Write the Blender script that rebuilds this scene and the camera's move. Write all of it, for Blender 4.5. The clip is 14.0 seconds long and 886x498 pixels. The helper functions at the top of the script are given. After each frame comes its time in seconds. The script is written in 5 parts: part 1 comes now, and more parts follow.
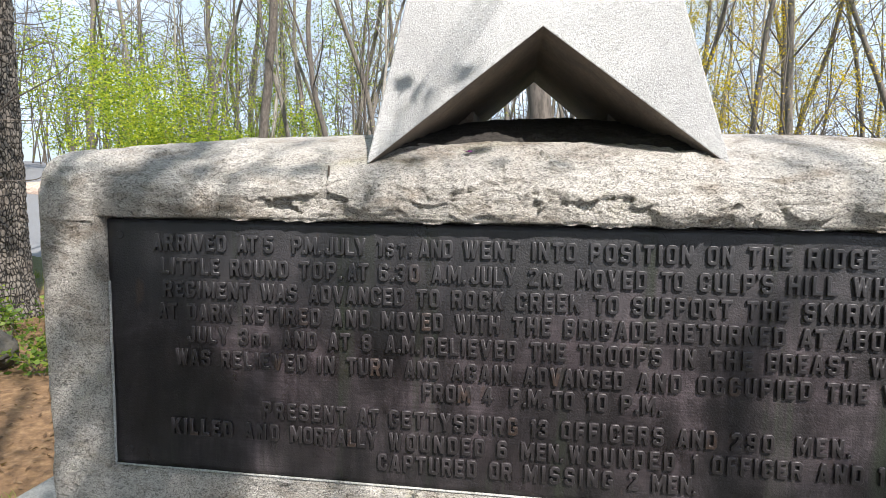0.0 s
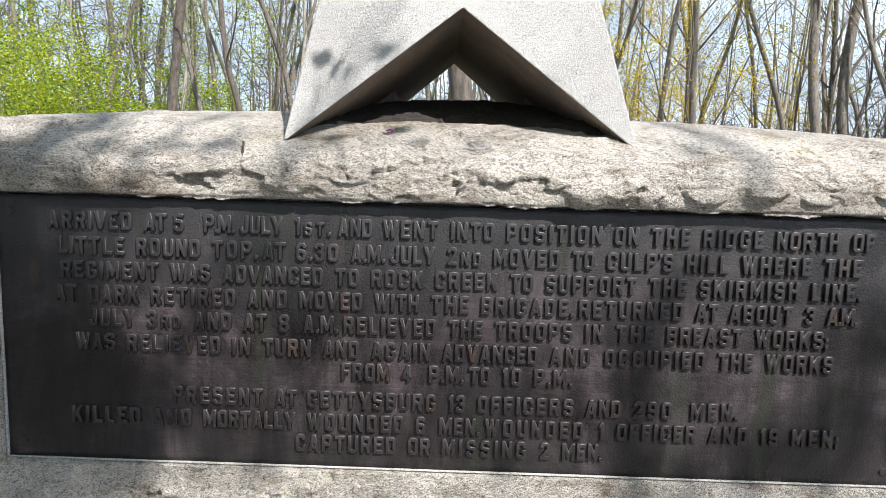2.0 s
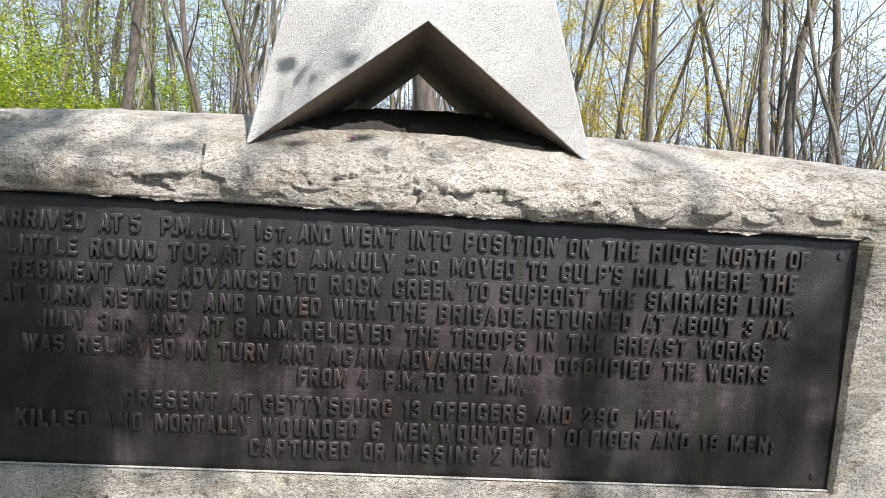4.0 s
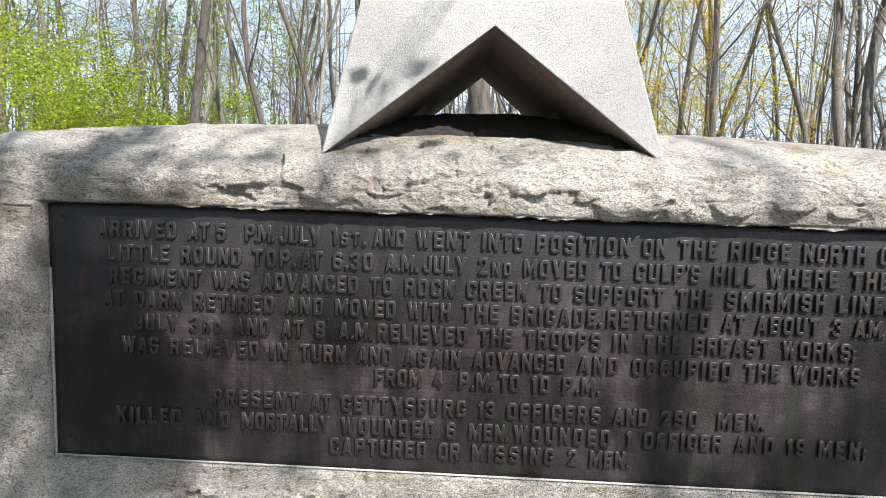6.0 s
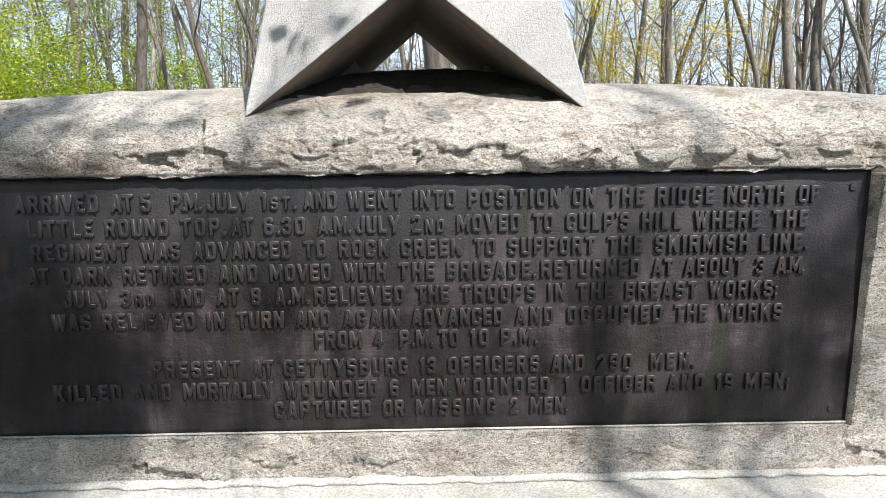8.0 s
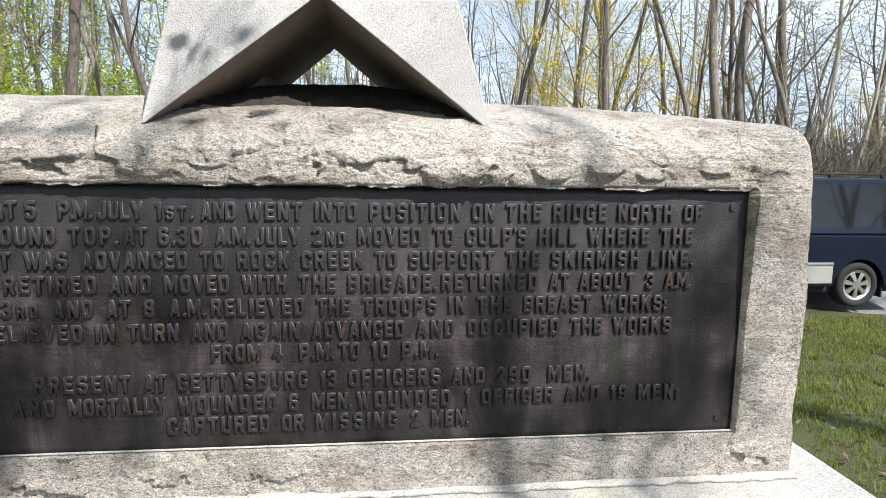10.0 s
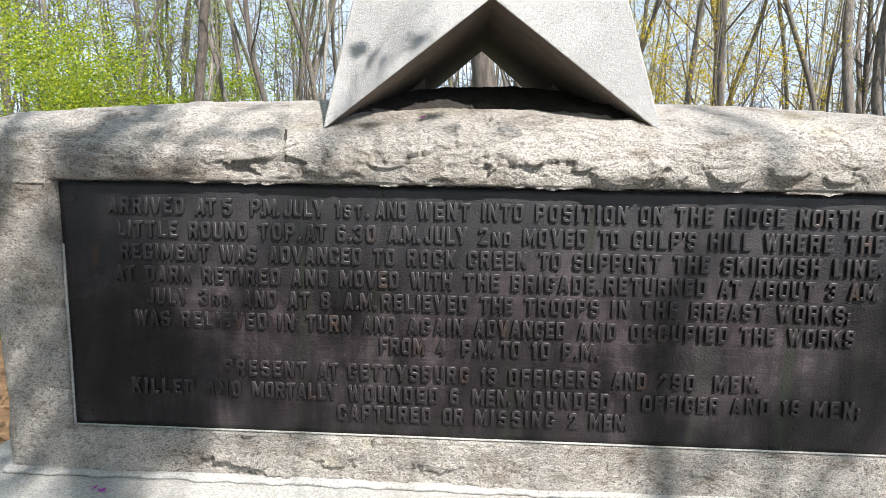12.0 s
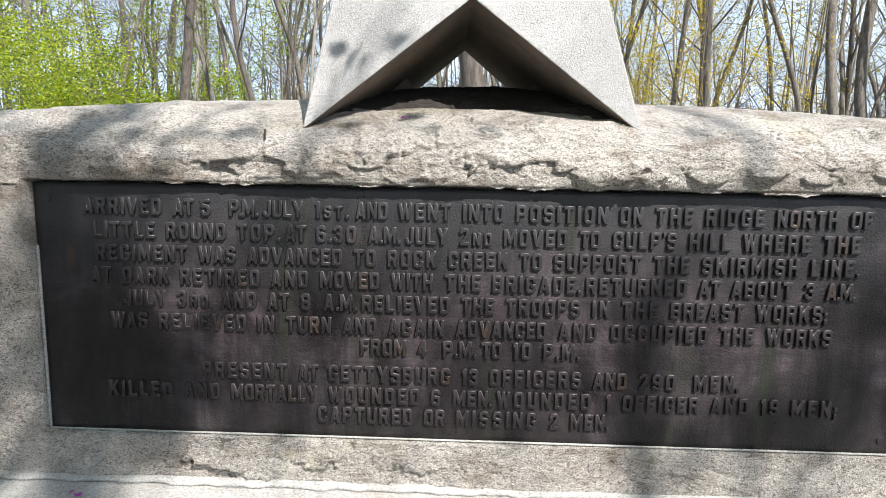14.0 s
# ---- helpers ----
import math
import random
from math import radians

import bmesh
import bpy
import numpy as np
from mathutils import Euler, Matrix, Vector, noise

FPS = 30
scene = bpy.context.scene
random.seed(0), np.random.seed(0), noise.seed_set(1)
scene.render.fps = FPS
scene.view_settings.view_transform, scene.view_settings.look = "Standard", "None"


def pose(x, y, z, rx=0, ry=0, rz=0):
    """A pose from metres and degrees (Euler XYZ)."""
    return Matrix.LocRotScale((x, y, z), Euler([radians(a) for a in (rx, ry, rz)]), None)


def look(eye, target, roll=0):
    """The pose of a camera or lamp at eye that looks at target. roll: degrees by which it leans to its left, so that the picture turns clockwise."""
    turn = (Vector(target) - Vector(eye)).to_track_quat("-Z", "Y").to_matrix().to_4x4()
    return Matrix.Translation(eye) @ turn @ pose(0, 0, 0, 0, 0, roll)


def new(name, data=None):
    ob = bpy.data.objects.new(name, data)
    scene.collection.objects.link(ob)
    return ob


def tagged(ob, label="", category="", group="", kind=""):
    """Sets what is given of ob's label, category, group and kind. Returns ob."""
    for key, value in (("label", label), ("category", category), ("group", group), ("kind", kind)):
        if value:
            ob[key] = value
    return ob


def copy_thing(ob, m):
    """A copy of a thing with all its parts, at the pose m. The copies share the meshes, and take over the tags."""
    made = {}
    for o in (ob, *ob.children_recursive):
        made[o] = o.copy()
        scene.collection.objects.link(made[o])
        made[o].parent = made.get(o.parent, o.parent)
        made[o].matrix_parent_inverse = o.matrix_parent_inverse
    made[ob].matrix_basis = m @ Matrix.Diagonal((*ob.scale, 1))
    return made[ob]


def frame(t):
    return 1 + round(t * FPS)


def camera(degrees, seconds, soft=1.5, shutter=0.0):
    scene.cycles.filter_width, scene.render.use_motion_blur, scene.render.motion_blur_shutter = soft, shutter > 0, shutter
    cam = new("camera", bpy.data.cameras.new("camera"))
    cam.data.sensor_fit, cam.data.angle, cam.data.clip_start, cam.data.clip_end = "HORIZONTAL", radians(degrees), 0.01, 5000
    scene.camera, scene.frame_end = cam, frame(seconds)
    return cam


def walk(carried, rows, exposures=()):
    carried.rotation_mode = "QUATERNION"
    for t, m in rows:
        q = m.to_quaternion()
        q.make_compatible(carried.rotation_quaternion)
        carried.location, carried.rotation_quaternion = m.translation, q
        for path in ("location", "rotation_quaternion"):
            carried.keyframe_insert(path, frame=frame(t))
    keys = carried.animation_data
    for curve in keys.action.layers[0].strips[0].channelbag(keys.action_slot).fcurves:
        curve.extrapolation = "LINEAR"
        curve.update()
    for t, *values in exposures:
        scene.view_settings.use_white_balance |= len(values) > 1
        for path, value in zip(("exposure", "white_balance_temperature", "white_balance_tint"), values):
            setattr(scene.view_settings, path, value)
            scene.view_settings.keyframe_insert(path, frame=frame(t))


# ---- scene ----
cam = camera(73.3, 14.0, 0.4)
PATH = [
    (0, (0.8358, -1.0713, 1.6075), (0.5447, 0.8994, 1.4288), 0.68),
    (0.5, (0.7821, -1.0870, 1.6082), (0.4376, 0.8758, 1.4384), 1.19),
    (1, (0.7754, -1.0906, 1.5995), (0.4948, 0.8819, 1.4248), 1.82),
    (1.5, (0.7754, -1.0910, 1.5983), (0.6432, 0.8947, 1.4003), 1.94),
    (2, (0.8388, -1.0777, 1.6030), (0.8138, 0.9086, 1.3705), 1.69),
    (2.5, (0.8681, -1.0781, 1.6086), (0.8621, 0.9093, 1.3851), 1.32),
    (2.7, (0.8695, -1.0811, 1.6062), (0.9035, 0.9068, 1.3891), 1.53),
    (4.8, (0.8271, -1.1059, 1.6079), (0.9369, 0.8825, 1.4219), 3.55),
    (5, (0.8294, -1.1076, 1.6086), (0.9030, 0.8830, 1.4295), 3.25),
    (5.5, (0.8101, -1.1082, 1.6122), (0.7618, 0.8820, 1.4202), 1.94),
    (6, (0.8114, -1.1124, 1.6087), (0.7294, 0.8753, 1.4030), 1.92),
    (6.5, (0.8186, -1.1095, 1.6051), (0.7511, 0.8712, 1.3364), 1.90),
    (7, (0.8211, -1.1097, 1.5987), (0.7601, 0.8650, 1.2875), 0.88),
    (7.5, (0.8400, -1.1130, 1.5998), (0.8233, 0.8599, 1.2717), -0.62),
    (8, (0.8754, -1.1112, 1.6023), (0.9043, 0.8609, 1.2706), -0.70),
    (8.2, (0.8882, -1.1107, 1.6026), (0.9494, 0.8613, 1.2745), -0.92),
    (10.3, (0.9596, -1.1301, 1.5905), (1.1760, 0.8408, 1.3279), 0.85),
    (10.5, (0.9338, -1.1278, 1.6014), (1.0914, 0.8469, 1.3261), 0.61),
    (11, (0.8703, -1.1332, 1.6015), (0.7808, 0.8459, 1.3275), -0.05),
    (11.5, (0.8419, -1.1387, 1.6001), (0.7369, 0.8402, 1.3299), 0.35),
    (12, (0.8240, -1.1382, 1.5957), (0.7209, 0.8401, 1.3203), 0.95),
    (12.5, (0.8165, -1.1373, 1.5959), (0.7200, 0.8413, 1.3206), 1.08),
    (13, (0.8164, -1.1371, 1.5919), (0.7213, 0.8412, 1.3137), 1.21),
    (13.5, (0.8291, -1.1354, 1.5941), (0.7431, 0.8440, 1.3206), 1.05),
    (14, (0.8395, -1.1326, 1.5995), (0.7738, 0.8467, 1.3202), 1.03),
]
walk(cam, [(t, look(eye, target, roll)) for t, eye, target, roll in PATH])

# ---- world, sun, exposure ----
SUN_TO = Vector((0.43, -0.53, 0.735)).normalized()
world = bpy.data.worlds.new("world")
scene.world = world
world.use_nodes = True
wn = world.node_tree.nodes
sky = wn.new("ShaderNodeTexSky")
sky.sky_type, sky.sun_disc = "NISHITA", False
sky.sun_elevation = math.asin(SUN_TO.z)
sky.sun_rotation = math.atan2(SUN_TO.x, SUN_TO.y)
sky.air_density, sky.dust_density, sky.ozone_density = 1.0, 1.2, 1.2
# thin spring cloud over the whole sky
cloud_pos = wn.new("ShaderNodeTexCoord")
cloud_map = wn.new("ShaderNodeMapping")
cloud_map.inputs["Scale"].default_value = (1.0, 1.0, 2.6)
cloud = wn.new("ShaderNodeTexNoise")
cloud.inputs["Scale"].default_value, cloud.inputs["Detail"].default_value = 3.2, 6.0
cloud_ramp = wn.new("ShaderNodeValToRGB")
cloud_ramp.color_ramp.elements[0].position, cloud_ramp.color_ramp.elements[1].position = 0.45, 0.74
cloud_ramp.color_ramp.elements[0].color = (0.42, 0.42, 0.42, 1)
cloud_mix = wn.new("ShaderNodeMixRGB")
cloud_mix.inputs[2].default_value = (14.0, 16.8, 20.8, 1)
wl = world.node_tree.links
wl.new(cloud_pos.outputs["Generated"], cloud_map.inputs["Vector"])
wl.new(cloud_map.outputs[0], cloud.inputs["Vector"])
wl.new(cloud.outputs[0], cloud_ramp.inputs[0])
wl.new(cloud_ramp.outputs[0], cloud_mix.inputs[0])
wl.new(sky.outputs[0], cloud_mix.inputs[1])
wl.new(cloud_mix.outputs[0], wn["Background"].inputs["Color"])
wn["Background"].inputs["Strength"].default_value = 0.056
sun = new("sun", bpy.data.lights.new("sun", "SUN"))
sun.data.energy, sun.data.angle, sun.data.color = 5.0, radians(0.53), (1.0, 0.94, 0.88)
sun.matrix_world = look((SUN_TO * 30)[:], (0, 0, 0))
scene.view_settings.exposure = 0.83


# ---- materials ----
def material(name, rough=0.8, metal=0.0):
    m = bpy.data.materials.new(name)
    m.use_nodes = True
    b = m.node_tree.nodes["Principled BSDF"]
    b.inputs["Roughness"].default_value, b.inputs["Metallic"].default_value = rough, metal
    return m, m.node_tree.nodes, m.node_tree.links, b


def coords(n, l, scale=(1, 1, 1), kind="Object"):
    tc, mp = n.new("ShaderNodeTexCoord"), n.new("ShaderNodeMapping")
    mp.inputs["Scale"].default_value = scale
    l.new(tc.outputs[kind], mp.inputs["Vector"])
    return mp.outputs[0]


def noise_node(n, l, vec, scale, detail=4.0, rough=0.55, distort=0.0):
    t = n.new("ShaderNodeTexNoise")
    t.inputs["Scale"].default_value, t.inputs["Detail"].default_value = scale, detail
    t.inputs["Roughness"].default_value, t.inputs["Distortion"].default_value = rough, distort
    l.new(vec, t.inputs["Vector"])
    return t.outputs[0]


def ramp(n, l, fac, *stops):
    r = n.new("ShaderNodeValToRGB")
    e = r.color_ramp.elements
    while len(e) < len(stops):
        e.new(0.5)
    for q, (p, c) in zip(e, stops):
        q.position, q.color = p, (*c, 1) if isinstance(c, tuple) else (c, c, c, 1)
    l.new(fac, r.inputs[0])
    return r.outputs[0]


def mix(n, l, fac, a, b, mode="MIX"):
    m = n.new("ShaderNodeMixRGB")
    m.blend_type = mode
    for k, v in enumerate((fac, a, b)):
        if isinstance(v, (int, float)):
            m.inputs[k].default_value = v if k == 0 else (v, v, v, 1)
        elif isinstance(v, tuple):
            m.inputs[k].default_value = (*v, 1)
        else:
            l.new(v, m.inputs[k])
    return m.outputs[0]


def bump(n, l, b, height, strength, distance):
    k = n.new("ShaderNodeBump")
    k.inputs["Strength"].default_value, k.inputs["Distance"].default_value = strength, distance
    l.new(height, k.inputs["Height"])
    l.new(k.outputs[0], b.inputs["Normal"])


def granite(name, light, dark, stain, grain=300.0, stains=0.5, relief=0.5, lichen=0.5, layered=1.0):
    m, n, l, b = material(name, 0.8)
    v = coords(n, l, (1.0, 1.0, layered))
    base = ramp(n, l, noise_node(n, l, v, grain, 2.0, 0.8), (0.33, dark), (0.42, tuple(c * 0.68 for c in light)), (0.51, light), (0.66, tuple(min(0.9, c * 1.22) for c in light)))
    # short dark mica flecks
    fleck = noise_node(n, l, coords(n, l, (0.72 if layered > 1 else 1.0, 1.0, 1.0)), grain * 0.55, 4.0, 0.8, 0.6)
    base = mix(n, l, ramp(n, l, fleck, (0.38, 0.0), (0.47, 1.0)), mix(n, l, 0.70, base, dark), base)
    tone = ramp(n, l, noise_node(n, l, v, 2.6, 6.0, 0.6, 0.3), (0.36, 0.80), (0.62, 1.10))
    base = mix(n, l, 1.0, base, tone, "MULTIPLY")
    blot = ramp(n, l, noise_node(n, l, v, 6.0, 9.0, 0.74, 0.5), (0.50, 0.0), (0.68, 1.0))
    base = mix(n, l, mix(n, l, 1.0, blot, stains, "MULTIPLY"), base, mix(n, l, 1.0, base, stain, "MULTIPLY"))
    drift = ramp(n, l, noise_node(n, l, v, 21.0, 8.0, 0.78, 0.8), (0.55, 0.0), (0.70, 1.0))
    base = mix(n, l, mix(n, l, 1.0, drift, stains * 0.6, "MULTIPLY"), base, mix(n, l, 1.0, base, tuple(c * 0.9 for c in stain), "MULTIPLY"))
    lich = ramp(n, l, noise_node(n, l, v, 4.0, 7.0, 0.7, 0.3), (0.56, 0.0), (0.70, 1.0))
    base = mix(n, l, mix(n, l, 1.0, lich, lichen, "MULTIPLY"), base, mix(n, l, 1.0, base, (0.86, 0.86, 0.62), "MULTIPLY"))
    l.new(base, b.inputs["Base Color"])
    h = mix(n, l, 0.50, noise_node(n, l, v, grain * 0.5, 4.0, 0.8), noise_node(n, l, v, 42.0, 9.0, 0.75, 0.5))
    if layered > 1:
        flakes = ramp(n, l, noise_node(n, l, v, 11.0, 9.0, 0.66, 0.8), (0.34, 0.0), (0.43, 0.30), (0.438, 0.55), (0.54, 0.70), (0.546, 1.0))
        h = mix(n, l, 0.5, h, flakes)
    bump(n, l, b, h, relief, 0.013 if layered == 1 else 0.024)
    return m


ROCK = granite("rough_granite", (0.61, 0.575, 0.53), (0.060, 0.053, 0.047), (0.46, 0.39, 0.32), 330.0, 0.95, 1.0, 0.6, 1.7)
SHAFT = granite("hammered_granite", (0.54, 0.54, 0.54), (0.10, 0.10, 0.10), (0.86, 0.85, 0.83), 620.0, 0.35, 0.5, 0.2)
SLAB = granite("dressed_granite", (0.45, 0.445, 0.43), (0.22, 0.22, 0.21), (0.75, 0.72, 0.66), 330.0, 0.5, 0.4, 0.4)
BOULDER = granite("field_stone", (0.085, 0.075, 0.062), (0.07, 0.07, 0.065), (0.6, 0.6, 0.5), 110.0, 0.6, 0.8)
BOULDER_PINK = granite("pink_field_stone", (0.46, 0.36, 0.30), (0.16, 0.12, 0.10), (0.7, 0.62, 0.55), 90.0, 0.6, 0.8)


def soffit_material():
    m, n, l, b = material("shaded_soffit", 0.85)
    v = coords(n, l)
    # darker and browner than the shaft: underside shade and bounced light in the colour
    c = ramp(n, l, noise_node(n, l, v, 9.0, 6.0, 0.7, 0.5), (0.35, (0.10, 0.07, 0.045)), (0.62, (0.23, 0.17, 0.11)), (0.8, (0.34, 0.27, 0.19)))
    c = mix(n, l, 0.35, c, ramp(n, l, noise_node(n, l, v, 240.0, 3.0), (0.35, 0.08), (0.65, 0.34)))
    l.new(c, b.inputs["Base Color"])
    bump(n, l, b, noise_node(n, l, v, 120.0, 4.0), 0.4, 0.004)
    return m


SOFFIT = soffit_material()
# near-black stone: the shade inside the passage is put into its colour
BED_SHADE = granite("shade_dark_stone", (0.034, 0.029, 0.025), (0.010, 0.009, 0.008), (0.6, 0.55, 0.5), 150.0, 0.6, 0.7, 0.1, 2.0)


def bronze(name, worn, tone, gloss=(0.30, 0.52), relief=0.7):
    m, n, l, b = material(name, 0.45, 0.15)
    v = coords(n, l)
    base = ramp(n, l, noise_node(n, l, v, 4.2, 7.0, 0.65, 0.7), (0.36, tuple(c * 0.3 for c in tone)), (0.50, tone), (0.64, tuple(c * 3.0 for c in tone)))
    streak = ramp(n, l, noise_node(n, l, coords(n, l, (11.0, 1.0, 1.5)), 1.0, 8.0, 0.75, 0.5), (0.38, 0.4), (0.62, 2.2))
    base = mix(n, l, 1.0, base, streak, "MULTIPLY")
    brushed = ramp(n, l, noise_node(n, l, coords(n, l, (18.0, 1.0, 260.0)), 1.0, 3.0, 0.7), (0.35, 0.72), (0.65, 1.28))
    base = mix(n, l, 1.0, base, brushed, "MULTIPLY")
    # sky reflection painted in as a pale blue-grey tint towards the upper edge
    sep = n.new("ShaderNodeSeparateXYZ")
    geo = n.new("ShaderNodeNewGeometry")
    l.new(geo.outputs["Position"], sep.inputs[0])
    sky_sheen = n.new("ShaderNodeMath")
    sky_sheen.operation = "MULTIPLY_ADD"
    sky_sheen.inputs[1].default_value = 0.16
    l.new(noise_node(n, l, coords(n, l, (5.0, 1.0, 2.0)), 1.0, 6.0, 0.7, 0.6), sky_sheen.inputs[0])
    l.new(sep.outputs[2], sky_sheen.inputs[2])
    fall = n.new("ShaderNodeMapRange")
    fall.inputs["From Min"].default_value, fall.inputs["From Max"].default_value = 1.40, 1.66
    l.new(sky_sheen.outputs[0], fall.inputs["Value"])
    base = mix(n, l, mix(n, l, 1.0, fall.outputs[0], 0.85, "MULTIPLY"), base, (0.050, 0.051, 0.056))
    green = ramp(n, l, noise_node(n, l, coords(n, l, (13.0, 1.0, 0.8)), 1.0, 4.0, 0.65), (0.56, 0.0), (0.70, 0.9))
    base = mix(n, l, green, base, (0.021, 0.028, 0.016))
    rust = ramp(n, l, noise_node(n, l, coords(n, l, (22.0, 1.0, 9.0)), 1.0, 3.0, 0.6), (0.66, 0.0), (0.74, worn))
    base = mix(n, l, rust, base, (0.13, 0.065, 0.026))
    if worn > 0.5:
        info = n.new("ShaderNodeObjectInfo")
        base = mix(n, l, 1.0, base, ramp(n, l, info.outputs["Random"], (0.0, 0.9), (0.9, 1.15)), "MULTIPLY")
        some = mix(n, l, 1.0, ramp(n, l, info.outputs["Random"], (0.965, 0.0), (0.985, 0.22)), ramp(n, l, noise_node(n, l, v, 60.0, 4.0), (0.42, 0.0), (0.6, 1.0)), "MULTIPLY")
        base = mix(n, l, some, base, (0.15, 0.075, 0.032))
    l.new(base, b.inputs["Base Color"])
    r = ramp(n, l, noise_node(n, l, coords(n, l, (3.6, 1.0, 2.6)), 1.0, 9.0, 0.74, 1.0), (0.38, gloss[0]), (0.60, gloss[1]))
    l.new(r, b.inputs["Roughness"])
    b.inputs["Specular IOR Level"].default_value = 0.5
    bump(n, l, b, mix(n, l, 0.45, noise_node(n, l, v, 240.0, 3.0), noise_node(n, l, v, 40.0, 6.0, 0.75)), relief, 0.003)
    return m


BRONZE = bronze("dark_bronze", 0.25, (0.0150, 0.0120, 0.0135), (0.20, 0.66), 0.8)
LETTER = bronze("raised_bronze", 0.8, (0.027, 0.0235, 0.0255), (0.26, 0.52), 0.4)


def bark(name, dark, light, scale=9.0, cracks=0.6):
    m, n, l, b = material(name, 0.92)
    v = coords(n, l, (scale, scale, scale * 0.22))
    c = ramp(n, l, noise_node(n, l, v, 2.4, 6.0, 0.7, 0.3), (0.40, dark), (0.57, light))
    info = n.new("ShaderNodeObjectInfo")
    c = mix(n, l, 0.35, c, ramp(n, l, info.outputs["Random"], (0.0, dark), (1.0, light)))
    l.new(c, b.inputs["Base Color"])
    bump(n, l, b, noise_node(n, l, v, 3.0, 5.0, 0.7), cracks, 0.03)
    return m


BARK_GREY = bark("grey_bark", (0.075, 0.064, 0.054), (0.22, 0.195, 0.168))
BARK_PALE = bark("pale_bark", (0.20, 0.18, 0.155), (0.43, 0.40, 0.355))
BARK_DARK = bark("dark_bark", (0.06, 0.052, 0.045), (0.17, 0.145, 0.125))
TWIG = bark("twig_bark", (0.065, 0.055, 0.043), (0.16, 0.14, 0.112), 3.0, 0.2)


def leaf_material(name, a, c, d):
    m, n, l, b = material(name, 0.55)
    g = n.new("ShaderNodeNewGeometry")
    col = ramp(n, l, g.outputs["Random Per Island"], (0.0, a), (0.5, c), (1.0, d))
    l.new(col, b.inputs["Base Color"])
    tr = n.new("ShaderNodeBsdfTranslucent")
    l.new(mix(n, l, 1.0, col, (1.0, 1.0, 0.6), "MULTIPLY"), tr.inputs["Color"])
    ms = n.new("ShaderNodeMixShader")
    ms.inputs[0].default_value = 0.5
    l.new(b.outputs[0], ms.inputs[1])
    l.new(tr.outputs[0], ms.inputs[2])
    l.new(ms.outputs[0], n["Material Output"].inputs["Surface"])
    return m


LEAF_GREEN = leaf_material("fresh_green_leaf", (0.08, 0.15, 0.012), (0.28, 0.39, 0.022), (0.54, 0.56, 0.045))
LEAF_YELLOW = leaf_material("yellow_spring_leaf", (0.52, 0.46, 0.02), (0.68, 0.54, 0.02), (0.74, 0.52, 0.02))
LEAF_PALE = leaf_material("pale_bud_leaf", (0.26, 0.28, 0.09), (0.34, 0.35, 0.13), (0.40, 0.36, 0.17))
LEAF_PLANT = leaf_material("low_plant_leaf", (0.05, 0.11, 0.012), (0.14, 0.23, 0.03), (0.30, 0.36, 0.06))
GRASS = leaf_material("grass_blade", (0.06, 0.11, 0.015), (0.17, 0.23, 0.03), (0.30, 0.27, 0.10))
LITTER = leaf_material("dead_leaf", (0.10, 0.06, 0.035), (0.20, 0.125, 0.07), (0.30, 0.21, 0.13))


def ground_material():
    m, n, l, b = material("woodland_soil", 0.95)
    v = coords(n, l)
    soil = ramp(n, l, noise_node(n, l, v, 14.0, 8.0, 0.75), (0.3, (0.07, 0.038, 0.018)), (0.52, (0.20, 0.115, 0.055)), (0.72, (0.36, 0.24, 0.13)))
    turf = ramp(n, l, noise_node(n, l, v, 30.0, 6.0, 0.75), (0.3, (0.022, 0.030, 0.008)), (0.55, (0.065, 0.075, 0.022)), (0.75, (0.17, 0.12, 0.065)))
    sep = n.new("ShaderNodeSeparateXYZ")
    l.new(v, sep.inputs[0])
    add = n.new("ShaderNodeMath")
    add.operation = "MULTIPLY_ADD"
    add.inputs[1].default_value = 3.0
    l.new(noise_node(n, l, v, 0.8, 5.0, 0.6), add.inputs[0])
    l.new(sep.outputs[0], add.inputs[2])
    far = n.new("ShaderNodeMath")
    far.operation = "MULTIPLY_ADD"
    far.inputs[1].default_value, far.inputs[2].default_value = 1.0, -6.0
    l.new(sep.outputs[1], far.inputs[0])
    most = n.new("ShaderNodeMath")
    most.operation = "MAXIMUM"
    l.new(add.outputs[0], most.inputs[0])
    l.new(far.outputs[0], most.inputs[1])
    f = ramp(n, l, most.outputs[0], (0.0, 0.0), (1.0, 1.0))
    # unseen ground in front of the stone, toned down to darken the tablet's reflection
    near = n.new("ShaderNodeMapRange")
    near.inputs["From Min"].default_value, near.inputs["From Max"].default_value = -0.4, -1.6
    l.new(sep.outputs[1], near.inputs["Value"])
    mirror_ground = ramp(n, l, noise_node(n, l, v, 9.0, 7.0, 0.7), (0.3, (0.05, 0.04, 0.028)), (0.7, (0.13, 0.105, 0.075)))
    l.new(mix(n, l, near.outputs[0], mix(n, l, f, soil, turf), mirror_ground), b.inputs["Base Color"])
    bump(n, l, b, noise_node(n, l, v, 35.0, 6.0, 0.75), 0.8, 0.03)
    return m


SOIL = ground_material()


def plain(name, col, rough, metal=0.0, var=0.15, scale=20.0):
    m, n, l, b = material(name, rough, metal)
    v = coords(n, l)
    l.new(ramp(n, l, noise_node(n, l, v, scale, 6.0, 0.7), (0.3, tuple(c * (1 - var) for c in col)), (0.7, tuple(min(1, c * (1 + var)) for c in col))), b.inputs["Base Color"])
    return m


